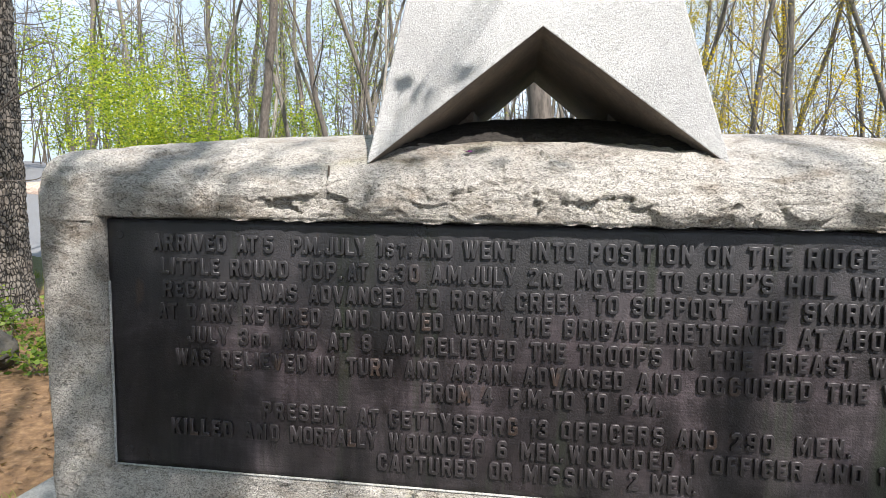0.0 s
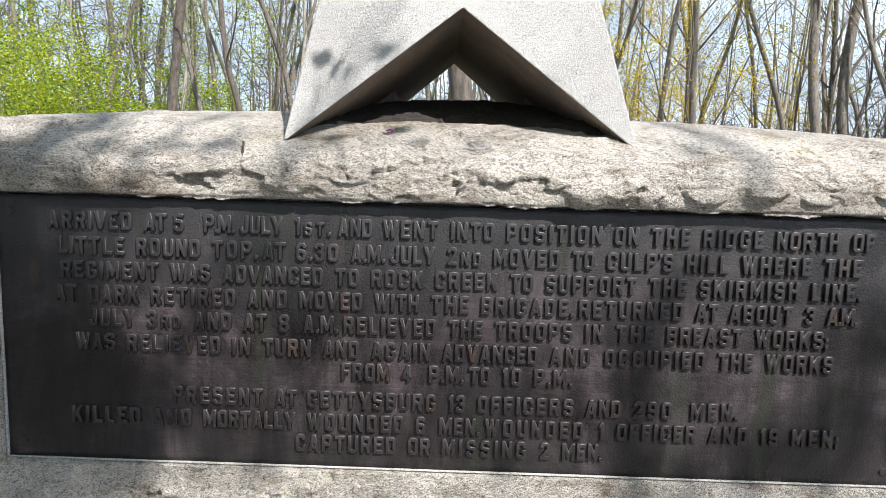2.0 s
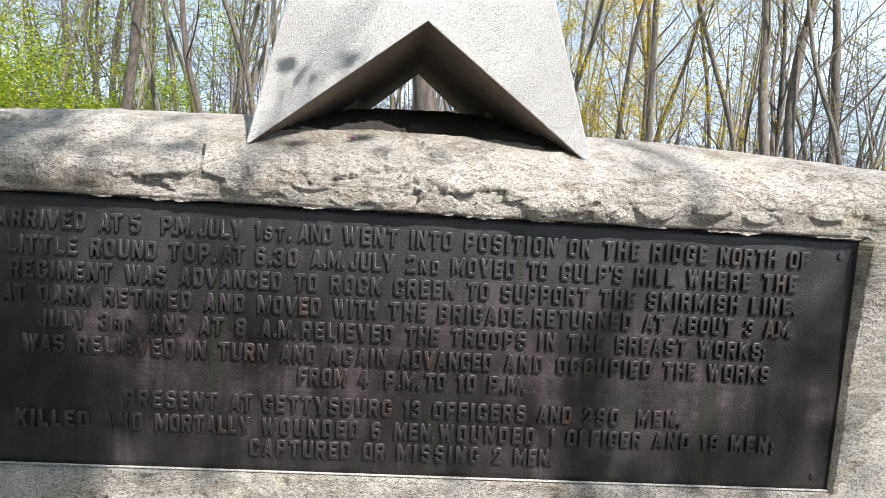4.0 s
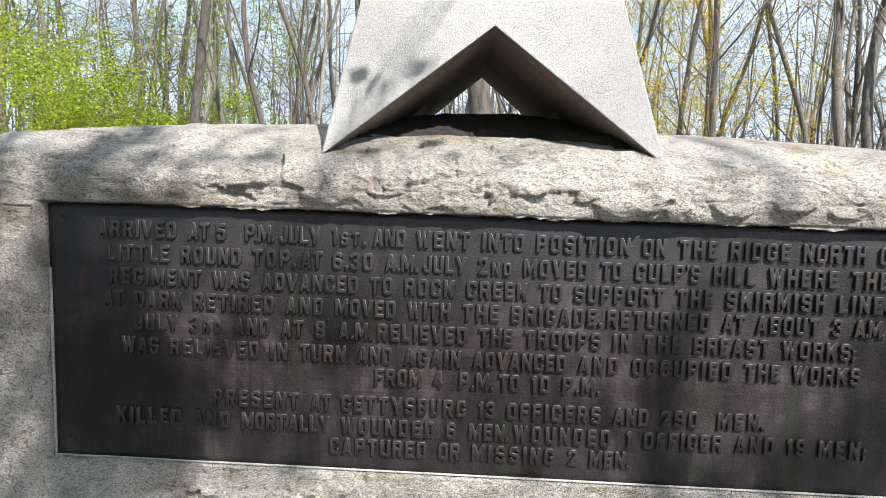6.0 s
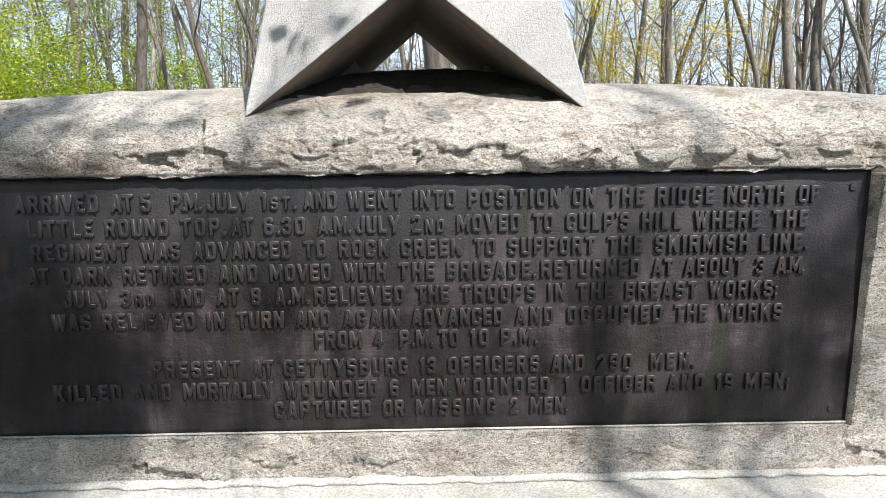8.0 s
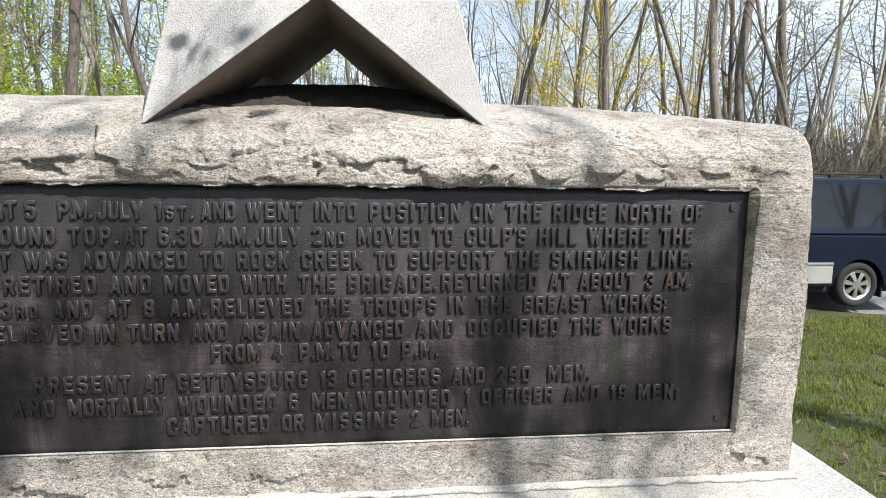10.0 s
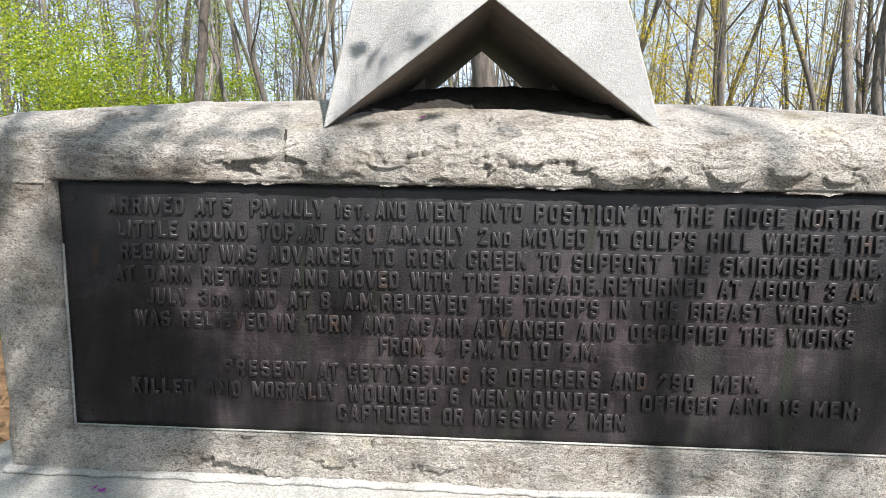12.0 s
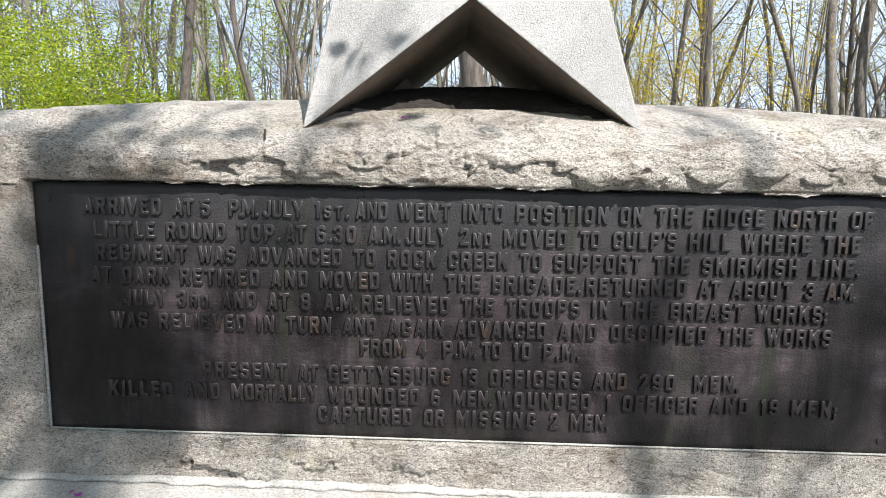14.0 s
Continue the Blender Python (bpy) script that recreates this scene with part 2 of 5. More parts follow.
ASPHALT = plain("worn_asphalt", (0.16, 0.163, 0.172), 0.9, 0.0, 0.3, 40.0)
PAINT_BLUE = plain("dark_blue_car_paint", (0.0015, 0.005, 0.020), 0.22, 0.0, 0.1, 3.0)
PAINT_BLUE.node_tree.nodes["Principled BSDF"].inputs["Coat Weight"].default_value = 0.15
PAINT_SILVER = plain("silver_cladding", (0.42, 0.42, 0.40), 0.4, 0.3, 0.1, 6.0)
CHROME = plain("alloy_metal", (0.62, 0.62, 0.63), 0.28, 0.9, 0.08, 20.0)
RUBBER = plain("tyre_rubber", (0.018, 0.018, 0.018), 0.85, 0.0, 0.2, 40.0)
GLASS_DARK = plain("tinted_glass", (0.012, 0.014, 0.016), 0.04, 0.0, 0.1, 2.0)
LAMP_RED = plain("red_lens", (0.45, 0.02, 0.015), 0.2, 0.0, 0.1, 30.0)
PETAL = plain("magenta_petal", (0.35, 0.05, 0.33), 0.6, 0.0, 0.2, 300.0)
CRAWLER_DARK = plain("crawler_dark_brown", (0.05, 0.035, 0.025), 0.9, 0.0, 0.3, 200.0)


# ---- mesh helpers ----
def mesh_object(name, verts, faces, mat, parent=None, label="", smooth=True):
    me = bpy.data.meshes.new(name)
    me.from_pydata([tuple(v) for v in verts], [], [tuple(f) for f in faces])
    me.materials.append(mat)
    if smooth:
        me.polygons.foreach_set("use_smooth", [True] * len(me.polygons))
    me.update()
    ob = new(name, me)
    if parent:
        ob.parent = parent
    if label:
        ob["label"] = label
    return ob


def part(name, bm, mat, parent=None, label="", smooth=False):
    me = bpy.data.meshes.new(name)
    bmesh.ops.recalc_face_normals(bm, faces=bm.faces[:])
    bm.to_mesh(me)
    bm.free()
    me.materials.append(mat)
    if smooth:
        me.polygons.foreach_set("use_smooth", [True] * len(me.polygons))
    ob = new(name, me)
    if parent:
        ob.parent = parent
    if label:
        ob["label"] = label
    return ob


def box(x0, x1, y0, y1, z0, z1, bevel=0.0, segments=2):
    bm = bmesh.new()
    bmesh.ops.create_cube(bm, size=1.0)
    for v in bm.verts:
        v.co = Vector(((x0 + x1) / 2 + v.co.x * (x1 - x0), (y0 + y1) / 2 + v.co.y * (y1 - y0), (z0 + z1) / 2 + v.co.z * (z1 - z0)))
    if bevel:
        bmesh.ops.bevel(bm, geom=bm.edges[:], offset=bevel, segments=segments, affect="EDGES", profile=0.5)
    return bm


def hashed(ix, iy, iz, seed):
    h = (ix * 374761393 + iy * 668265263 + iz * 2147483647 + seed * 1274126177) & 0xFFFFFFFF
    h = ((h ^ (h >> 13)) * 1274126177) & 0xFFFFFFFF
    return ((h ^ (h >> 16)) & 0xFFFF) / 65535.0


def vnoise(x, y, z, seed=0):
    """Smooth lattice noise, -1 to 1, on arrays."""
    x, y, z = (np.asarray(a, float) for a in np.broadcast_arrays(x, y, z))
    i = [np.floor(a).astype(np.int64) for a in (x, y, z)]
    f = [a - b for a, b in zip((x, y, z), i)]
    u = [a * a * a * (a * (a * 6 - 15) + 10) for a in f]
    out = 0.0
    for dx in (0, 1):
        for dy in (0, 1):
            for dz in (0, 1):
                w = (u[0] if dx else 1 - u[0]) * (u[1] if dy else 1 - u[1]) * (u[2] if dz else 1 - u[2])
                out = out + w * hashed(i[0] + dx, i[1] + dy, i[2] + dz, seed)
    return 2 * out - 1


def fractal(x, y, z, scale, octaves=5, gain=0.5, seed=0, ridged=False):
    total, amp = 0.0, 1.0
    for k in range(octaves):
        n = vnoise(x * scale, y * scale, z * scale, seed + k * 17)
        total = total + amp * ((1 - 2 * np.abs(n)) if ridged else n)
        amp, scale = amp * gain, scale * 2.03
    return total


def height(x, y):
    """The lie of the land: it falls gently to the right and climbs to the left."""
    x, y = np.asarray(x, float), np.asarray(y, float)
    left = np.clip(-x, 0, 9) * 0.033 + np.clip(-9 - x, 0, 34) * 0.095
    right = -0.036 * np.clip(x - 0.5, 0, 9)
    back = 0.02 * np.clip(y - 16, 0, 60)
    return left + right + back


# ---- ground and road ----
def grid_sheet(xs, ys, zf):
    X, Y = np.meshgrid(xs, ys)
    Zs = zf(X, Y)
    verts = np.stack([X.ravel(), Y.ravel(), Zs.ravel()], 1)
    nx, ny = len(xs), len(ys)
    faces = [(r * nx + c, r * nx + c + 1, (r + 1) * nx + c + 1, (r + 1) * nx + c) for r in range(ny - 1) for c in range(nx - 1)]
    return verts.tolist(), faces


def build_ground():
    fine_x = np.arange(-14, 14.01, 0.12)
    fine_y = np.arange(-4, 14.01, 0.12)
    xs = np.r_[-600, -300, -150, -80, -50, -35, -25, -18, fine_x, 18, 25, 35, 50, 80, 150, 300, 600]
    ys = np.r_[-600, -300, -150, -80, -40, -20, -10, fine_y, 18, 25, 35, 50, 80, 150, 300, 600]
    rough = lambda x, y: height(x, y) + 0.035 * fractal(x, y, 0, 0.9, 4, 0.5, 3) - 0.02
    v, f = grid_sheet(xs, ys, rough)
    tagged(mesh_object("ground", v, f, SOIL), "bare brown soil and rough spring turf of a woodland clearing", "ground", kind="structure")


build_ground()


def catmull(points, steps):
    out, p = [], [Vector(q) for q in points]
    p = [2 * p[0] - p[1], *p, 2 * p[-1] - p[-2]]
    for a, b, c, d in zip(p, p[1:], p[2:], p[3:]):
        for k in range(steps):
            t = k / steps
            out.append(0.5 * (2 * b + (c - a) * t + (2 * a - 5 * b + 4 * c - d) * t * t + (3 * b - a - 3 * c + d) * t ** 3))
    return out + [p[-2]]


ROAD = catmull([(60, 9.6, 0), (25, 9.2, 0), (7.5, 9.4, 0), (-2, 10.4, 0), (-8, 12.3, 0), (-14.5, 16.6, 0), (-23, 24.2, 0), (-36, 37.5, 0), (-60, 64, 0)], 14)


def on_road(x, y, margin=3.7):
    return min((p.x - x) ** 2 + (p.y - y) ** 2 for p in ROAD) < margin ** 2


def build_road():
    line = ROAD
    verts, faces, n = [], [], 9
    for k, p in enumerate(line):
        d = (line[min(k + 1, len(line) - 1)] - line[max(k - 1, 0)]).normalized()
        side = Vector((-d.y, d.x, 0))
        for q in range(n):
            o = (q / (n - 1) - 0.5) * 6.6 + (0.10 * math.sin(k * 1.7) if q in (0, n - 1) else 0)
            w = p + side * o
            edge = -0.07 if q in (0, n - 1) else 0.05 + 0.03 * (1 - (2 * q / (n - 1) - 1) ** 2)
            verts.append((w.x, w.y, float(height(w.x, w.y)) + edge))
    faces = [(k * n + q, k * n + q + 1, (k + 1) * n + q + 1, (k + 1) * n + q) for k in range(len(line) - 1) for q in range(n - 1)]
    ob = mesh_object("road", verts, faces, ASPHALT)
    tagged(ob, "narrow grey asphalt park road dappled by tree shade", "road", kind="structure")


build_road()


# ---- monument ----
PLX0, PLX1, PLZ0, PLZ1 = 0.0, 1.70, 1.05, 1.557
STX0, STX1, STZ0 = -0.136, 1.834, 0.955


def facets(x, y, z, cell, tilt, seed):
    """Broken-rock facets: every cell of a jittered lattice is a little plane with its own offset and slope."""
    p = [np.asarray(a, float) / cell for a in (x, y, z)]
    base = [np.floor(a).astype(np.int64) for a in p]
    best, value = np.full(p[0].shape, 1e9), np.zeros(p[0].shape)
    for dx in (-1, 0, 1):
        for dy in (-1, 0, 1):
            for dz in (-1, 0, 1):
                c = [b + d for b, d in zip(base, (dx, dy, dz))]
                r = [a - (k + hashed(*c, seed + q)) for q, (a, k) in enumerate(zip(p, c))]
                dist = r[0] ** 2 + r[1] ** 2 + r[2] ** 2
                v = 2 * hashed(*c, seed + 5) - 1 + 2 * tilt * (r[0] * (2 * hashed(*c, seed + 6) - 1) + r[2] * (0.6 - 2.4 * hashed(*c, seed + 7))) * 2
                near = dist < best
                best, value = np.where(near, dist, best), np.where(near, v, value)
    return value


# flakes: middle along and up the face, half width, half height, depth
FLAKES = ((1.395, 1.606, 0.042, 0.022, 0.016), (1.475, 1.588, 0.036, 0.014, 0.010), (1.50, 1.620, 0.030, 0.010, 0.008), (1.285, 1.594, 0.040, 0.019, 0.013), (1.61, 1.602, 0.038, 0.013, 0.010),
    (0.655, 1.600, 0.040, 0.010, 0.010))
# chips: middle, length, turn in degrees, depth
CHIPS = ((0.165, 1.578, 0.050, 12, 0.010), (0.275, 1.576, 0.060, 4, 0.007), (0.375, 1.582, 0.040, 14, 0.008), (0.46, 1.567, 0.080, 6, 0.012), (0.58, 1.572, 0.045, 4, 0.010), (0.69, 1.594, 0.035, -10, 0.011),
    (0.815, 1.575, 0.05, 20, 0.008), (0.90, 1.566, 0.07, -14, 0.009), (1.16, 1.565, 0.09, 4, 0.009), (1.23, 1.62, 0.05, -16, 0.009), (1.245, 1.588, 0.055, -38, 0.010), (1.335, 1.625, 0.05, 24, 0.007), (1.40, 1.632, 0.045, 0, 0.008),
    (1.53, 1.628, 0.035, 4, 0.009), (1.66, 1.614, 0.17, -6, 0.009), (1.77, 1.50, 0.04, 10, 0.009), (1.755, 1.40, 0.03, 16, 0.007), (1.735, 1.335, 0.07, -14, 0.008), (1.715, 1.24, 0.03, -70, 0.008), (1.735, 1.19, 0.05, 12, 0.007),
    (-0.075, 1.32, 0.05, 42, 0.008), (-0.065, 1.025, 0.07, 22, 0.014), (-0.03, 1.16, 0.03, 60, 0.006), (-0.04, 1.62, 0.045, -20, 0.008), (0.06, 1.625, 0.04, 10, 0.007),
    (0.46, 1.005, 0.08, 4, 0.012), (0.32, 0.972, 0.08, 6, 0.011), (0.23, 0.985, 0.05, 12, 0.008), (0.62, 0.975, 0.07, 4, 0.009), (0.84, 1.012, 0.06, 10, 0.009), (0.99, 0.985, 0.08, -6, 0.009), (1.18, 1.005, 0.06, 14, 0.009), (1.34, 0.98, 0.09, -4, 0.010), (1.50, 1.00, 0.06, -18, 0.008), (1.62, 0.975, 0.06, 4, 0.010))


def build_stone(parent):
    """Rock-faced granite block: sunk panel in front, swelling crest on top."""
    xs = np.unique(np.r_[np.arange(STX0, STX1, 0.0033), STX1, -0.002, 0.0, PLX1, PLX1 + 0.002])
    zf = np.unique(np.r_[np.arange(STZ0, 1.552, 0.0034), np.arange(1.552, 1.60, 0.002), PLZ0 - 0.002, PLZ0, PLZ1 - 0.001, PLZ1 + 0.001, 1.60])
    top = [(-0.030, 1.60), (-0.026, 1.622), (-0.012, 1.642), (0.012, 1.660), (0.05, 1.678), (0.11, 1.700), (0.2, 1.722), (0.33, 1.738), (0.48, 1.735), (0.60, 1.715), (0.70, 1.675), (0.755, 1.62), (0.765, 1.5), (0.765, 1.2), (0.765, STZ0)]
    fine = []
    for (y0, z0), (y1, z1) in zip(top, top[1:]):
        k = max(1, int(math.hypot(y1 - y0, z1 - z0) / (0.0026 if y1 < 0.06 else 0.005 if y1 < 0.2 else 0.016)))
        fine += [(y0 + (y1 - y0) * q / k, z0 + (z1 - z0) * q / k) for q in range(1, k + 1)]
    Y0 = np.r_[np.full(len(zf), -0.014), [p[0] for p in fine]]
    Z0 = np.r_[zf, [p[1] for p in fine]]
    nf = len(zf)
    X, Y = np.meshgrid(xs, Y0)
    _, Zg = np.meshgrid(xs, Z0)
    row = np.arange(len(Y0))[:, None] * np.ones_like(X)
    front = row < nf
    # the crest swells under the shaft and drops towards both ends
    u = (X - 0.86) / 0.97
    lift = (0.014 - 0.030 * np.abs(u) ** 3) * np.clip(Y / 0.25, 0, 1) + 0.012 * np.exp(-((X - 0.83) / 0.26) ** 2) * np.clip((Y - 0.05) / 0.2, 0, 1)
    Zg = Zg + np.where(Zg > 1.59, np.clip((Zg - 1.59) / 0.06, 0, 1) * lift, 0)
    end = np.minimum(X - STX0, STX1 - X)
    Zg = Zg + np.where((row >= nf), 0.022 * np.exp(-end / 0.09) * np.clip((Zg - 1.598) / 0.02, 0, 1) * np.clip((0.16 - Y) / 0.16, 0, 1), 0)
    # the crest is hollowed where the added shade bed lies in the passage
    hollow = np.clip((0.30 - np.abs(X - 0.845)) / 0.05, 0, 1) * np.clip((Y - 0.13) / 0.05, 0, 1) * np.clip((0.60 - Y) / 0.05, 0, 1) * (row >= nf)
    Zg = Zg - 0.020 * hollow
    # front swell of the band above the panel
    over = np.clip(np.minimum(X + 0.03, PLX1 + 0.03 - X) / 0.03, 0, 1)
    band = np.clip((Zg - 1.552) / 0.012, 0, 1) * np.clip((1.74 - Zg) / 0.1, 0, 1) * (Y < 0.3)
    band = np.where((X <= 0) | (X >= PLX1), np.minimum(band, over), band)
    Y = Y - np.where(front & ((X <= 0) | (X >= PLX1)), (0.019 - 0.019 * band) * np.clip((Zg - 1.28) / 0.28, 0, 1), 0)
    Y = Y - np.where(front, band * (0.006 + 0.008 * np.clip((Zg - 1.557) / 0.032, 0, 1)), 0)
    warp = 0.022 * fractal(X, Y, Zg, 17.0, 4, 0.6, 71)
    warp2 = 0.022 * fractal(X, Y, Zg, 17.0, 4, 0.6, 73)
    big = fractal(X, Y * 0.4, Zg, 5.0, 3, 0.5, 5)
    large = facets(X * 0.62 + warp, Y * 0.4, Zg * 1.3 + warp2, 0.062, 0.40, 81)
    mid = fractal(X * 0.8, Y, Zg * 1.3, 15.0, 3, 0.55, 9)
    broken = np.clip(0.55 + 1.3 * fractal(X, Y, Zg * 1.4, 4.5, 3, 0.5, 141), 0.15, 1.1)
    small = facets(X * 0.7 + warp, Y * 0.4, Zg * 1.4 + warp2, 0.024, 0.5, 83)
    fine_n = fractal(X, Y, Zg, 70.0, 3, 0.55, 40)
    lipfade = np.where(front, np.clip((Zg - 1.553) / 0.03, 0.35, 1.0), 1.0)
    ends = np.clip(np.minimum(X - STX0, STX1 - X) / 0.07, 0.25, 1.0)
    ragged = 1 + 0.35 * fractal(X, 0, Zg, 30.0, 3, 0.5, 151)
    # flakes of stone that stand proud, flush above and broken off sharply below
    lobes = np.zeros_like(X)
    for cx, cz, w, h, deep in FLAKES:
        ring = np.sqrt(((X - cx) / w) ** 2 + ((Zg - cz) / h) ** 2) * ragged
        lobes += 0.6 * deep * np.clip((1.0 - ring) / 0.14, 0, 1) * np.clip(0.5 - (Zg - cz) / (2 * h), 0, 1) ** 0.7
    # short ragged cracks and bites with shadowed upper edges
    face = np.clip((0.008 - Y) / 0.012, 0, 1)
    for cx, cz, length, turn, deep in CHIPS:
        c0, s0 = math.cos(radians(turn)), math.sin(radians(turn))
        px, pz = (X - cx) * c0 + (Zg - cz) * s0, -(X - cx) * s0 + (Zg - cz) * c0
        pz = pz + 0.003 * fractal(X, 0, 0, 38.0, 4, 0.6, 161)
        along = np.clip(1.25 - np.abs(px) / (length / 2), 0, 1)
        lobes -= 0.36 * deep * along * face * np.clip((pz + 0.006) / 0.007, 0, 1) * np.clip((0.0012 - pz) / 0.0016, 0, 1)
    amp = np.where(front & (Zg < 1.552), np.where(Zg < 1.05, 0.62, 0.5), 1.0)
    amp = np.where(Zg > 1.60, np.clip(1.0 - (Y + 0.02) * 2.2, 0.30, 1.0), amp)
    amp = amp * np.clip(0.75 + 0.5 * fractal(X, 0, Zg, 3.0, 2, 0.5, 91), 0.35, 1.3) * ends * np.where(Zg > 1.552, lipfade, 1.0)
    d = amp * (0.010 * big + 0.0045 * mid + 0.0060 * broken * large + 0.0010 * broken * small + 0.0016 * fine_n) + lobes
    # outward: forwards on the face, upwards on the crest, backwards behind
    slope = np.clip((Zg - 1.60) / 0.07, 0, 1) * (row >= nf)
    back = (row >= nf) & (Zg < 1.66) & (Y > 0.6)
    ny = np.where(back, 1.0, -(1 - slope * 0.85))
    nz = np.where(back, 0.0, slope)
    Y2, Z2 = Y + ny * d, Zg + nz * d
    # ragged lower lip of the band
    lip = np.where(front & (np.abs(Zg - PLZ1) < 0.0026), 0.0040 * fractal(X, 0, 0, 24.0, 4, 0.6, 50) + 0.001, 0.0)
    Z2 = Z2 + lip
    panel = front & (X > -0.0005) & (X < PLX1 + 0.0005) & (Zg > PLZ0 - 0.0005) & (Zg < PLZ1)
    Y2 = np.where(panel, 0.034, Y2)
    # dressed arris where the face meets the sides, roughly broken
    side = np.minimum(X - STX0, STX1 - X)
    Y2 = Y2 + np.where(front | (Y < 0.05), 0.006 * np.exp(-side / 0.010), 0)
    X2 = X + np.where(X < 0.5, -1, 1) * np.exp(-side / 0.05) * (0.0025 * fractal(0, Y, Zg, 9.0, 3, 0.5, 61) + 0.0015 * fractal(0, Y, Zg, 40.0, 2, 0.5, 62))
    X2 = X2 - np.sign(X - 0.85) * np.where(X < 0.85, 0.018, 0.030) * np.clip((Zg - 1.35) / 0.3, 0, 1.1) * np.exp(-side / 0.06)
    X2 = np.where(front & (np.minimum(np.abs(X), np.abs(X - PLX1)) < 0.004), X, X2)
    nx, nr = len(xs), len(Y0)
    verts = np.stack([X2.ravel(), Y2.ravel(), Z2.ravel()], 1).tolist()
    faces = [(r * nx + c, r * nx + c + 1, (r + 1) * nx + c + 1, (r + 1) * nx + c) for r in range(nr - 1) for c in range(nx - 1)]
    # rough side walls, lofted between the front edge and the back edge
    for c in (0, nx - 1):
        col = [r * nx + c for r in range(nr)]
        ring = len(verts)
        centre = [(v[0], 0.36 + (v[1] - 0.36) * 0.55, 1.3 + (v[2] - 1.3) * 0.55) for v in (verts[i] for i in col)]
        verts += centre
        verts.append((verts[col[0]][0], 0.36, 1.3))
        for r in range(nr - 1):
            faces.append((col[r], col[r + 1], ring + r + 1, ring + r))
            faces.append((ring + r, ring + r + 1, len(verts) - 1))
        faces.append((col[-1], col[0], ring, ring + nr - 1))
        faces.append((ring + nr - 1, ring, len(verts) - 1))
    return mesh_object("die_stone", verts, faces, ROCK, parent, "rock-faced grey granite block with a sunk panel")


def build_shaft(parent):
    """Tapering granite shaft with a gabled passage cut straight through its foot."""
    half, taper, zb, zt, yc, xc = 0.3245, 0.20, 1.667, 2.62, 0.352, 0.849
    apex, foot = 1.922, 0.006
    wid = lambda z: half - taper * (z - zb)
    lean = {-1: 0.0, 1: -0.05}
    rows_z = [zb + (apex - zb) * k / 10 for k in range(11)] + [apex + (zt - apex) * k / 10 for k in range(1, 11)]
    bm = bmesh.new()
    gap = lambda z: max(0.0, (half - foot) * (apex - z) / (apex - zb))
    loops = {}
    for s in (-1, 1):
        for face in (-1, 1):
            loops[s, face] = []
            for z in rows_z:
                w = wid(z)
                g = gap(z)
                outer = bm.verts.new((xc + s * (w + lean[s] * (z - zb)), yc + face * w, z))
                inner = bm.verts.new((xc + s * min(g, w - 0.004), yc + face * w, z))
                loops[s, face].append((outer, inner, z))
    for key, col in loops.items():
        for (a, b, _), (c, d, _) in zip(col, col[1:]):
            bm.faces.new((a, b, d, c))
    for s in (-1, 1):
        a, b = loops[s, -1], loops[s, 1]
        for k in range(len(rows_z) - 1):
            bm.faces.new((a[k][0], a[k + 1][0], b[k + 1][0], b[k][0]))
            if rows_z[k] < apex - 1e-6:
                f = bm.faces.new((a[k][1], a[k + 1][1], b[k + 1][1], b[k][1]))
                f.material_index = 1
        bm.faces.new((a[0][0], a[0][1], b[0][1], b[0][0]))
        bm.faces.new((a[-1][0], a[-1][1], b[-1][1], b[-1][0]))
    bmesh.ops.remove_doubles(bm, verts=bm.verts[:], dist=0.0005)
    for v in bm.verts:
        v.co.x -= 0.028 * (v.co.y - 0.06)
    ob = part("shaft", bm, SHAFT, parent, "pale hammered granite shaft cut with a gabled opening")
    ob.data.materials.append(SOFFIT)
    bev = ob.modifiers.new("worn_edges", "BEVEL")
    bev.width, bev.segments, bev.limit_method, bev.angle_limit = 0.005, 2, "ANGLE", radians(35)
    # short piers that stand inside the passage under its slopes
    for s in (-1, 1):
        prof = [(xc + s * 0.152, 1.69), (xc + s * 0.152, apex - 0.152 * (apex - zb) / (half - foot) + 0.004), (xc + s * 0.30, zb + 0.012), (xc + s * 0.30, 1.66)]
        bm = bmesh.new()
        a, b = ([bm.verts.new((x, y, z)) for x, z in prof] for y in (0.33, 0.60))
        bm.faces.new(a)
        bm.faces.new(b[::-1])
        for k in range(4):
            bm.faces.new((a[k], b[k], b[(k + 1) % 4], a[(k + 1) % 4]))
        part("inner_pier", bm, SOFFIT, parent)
    return ob


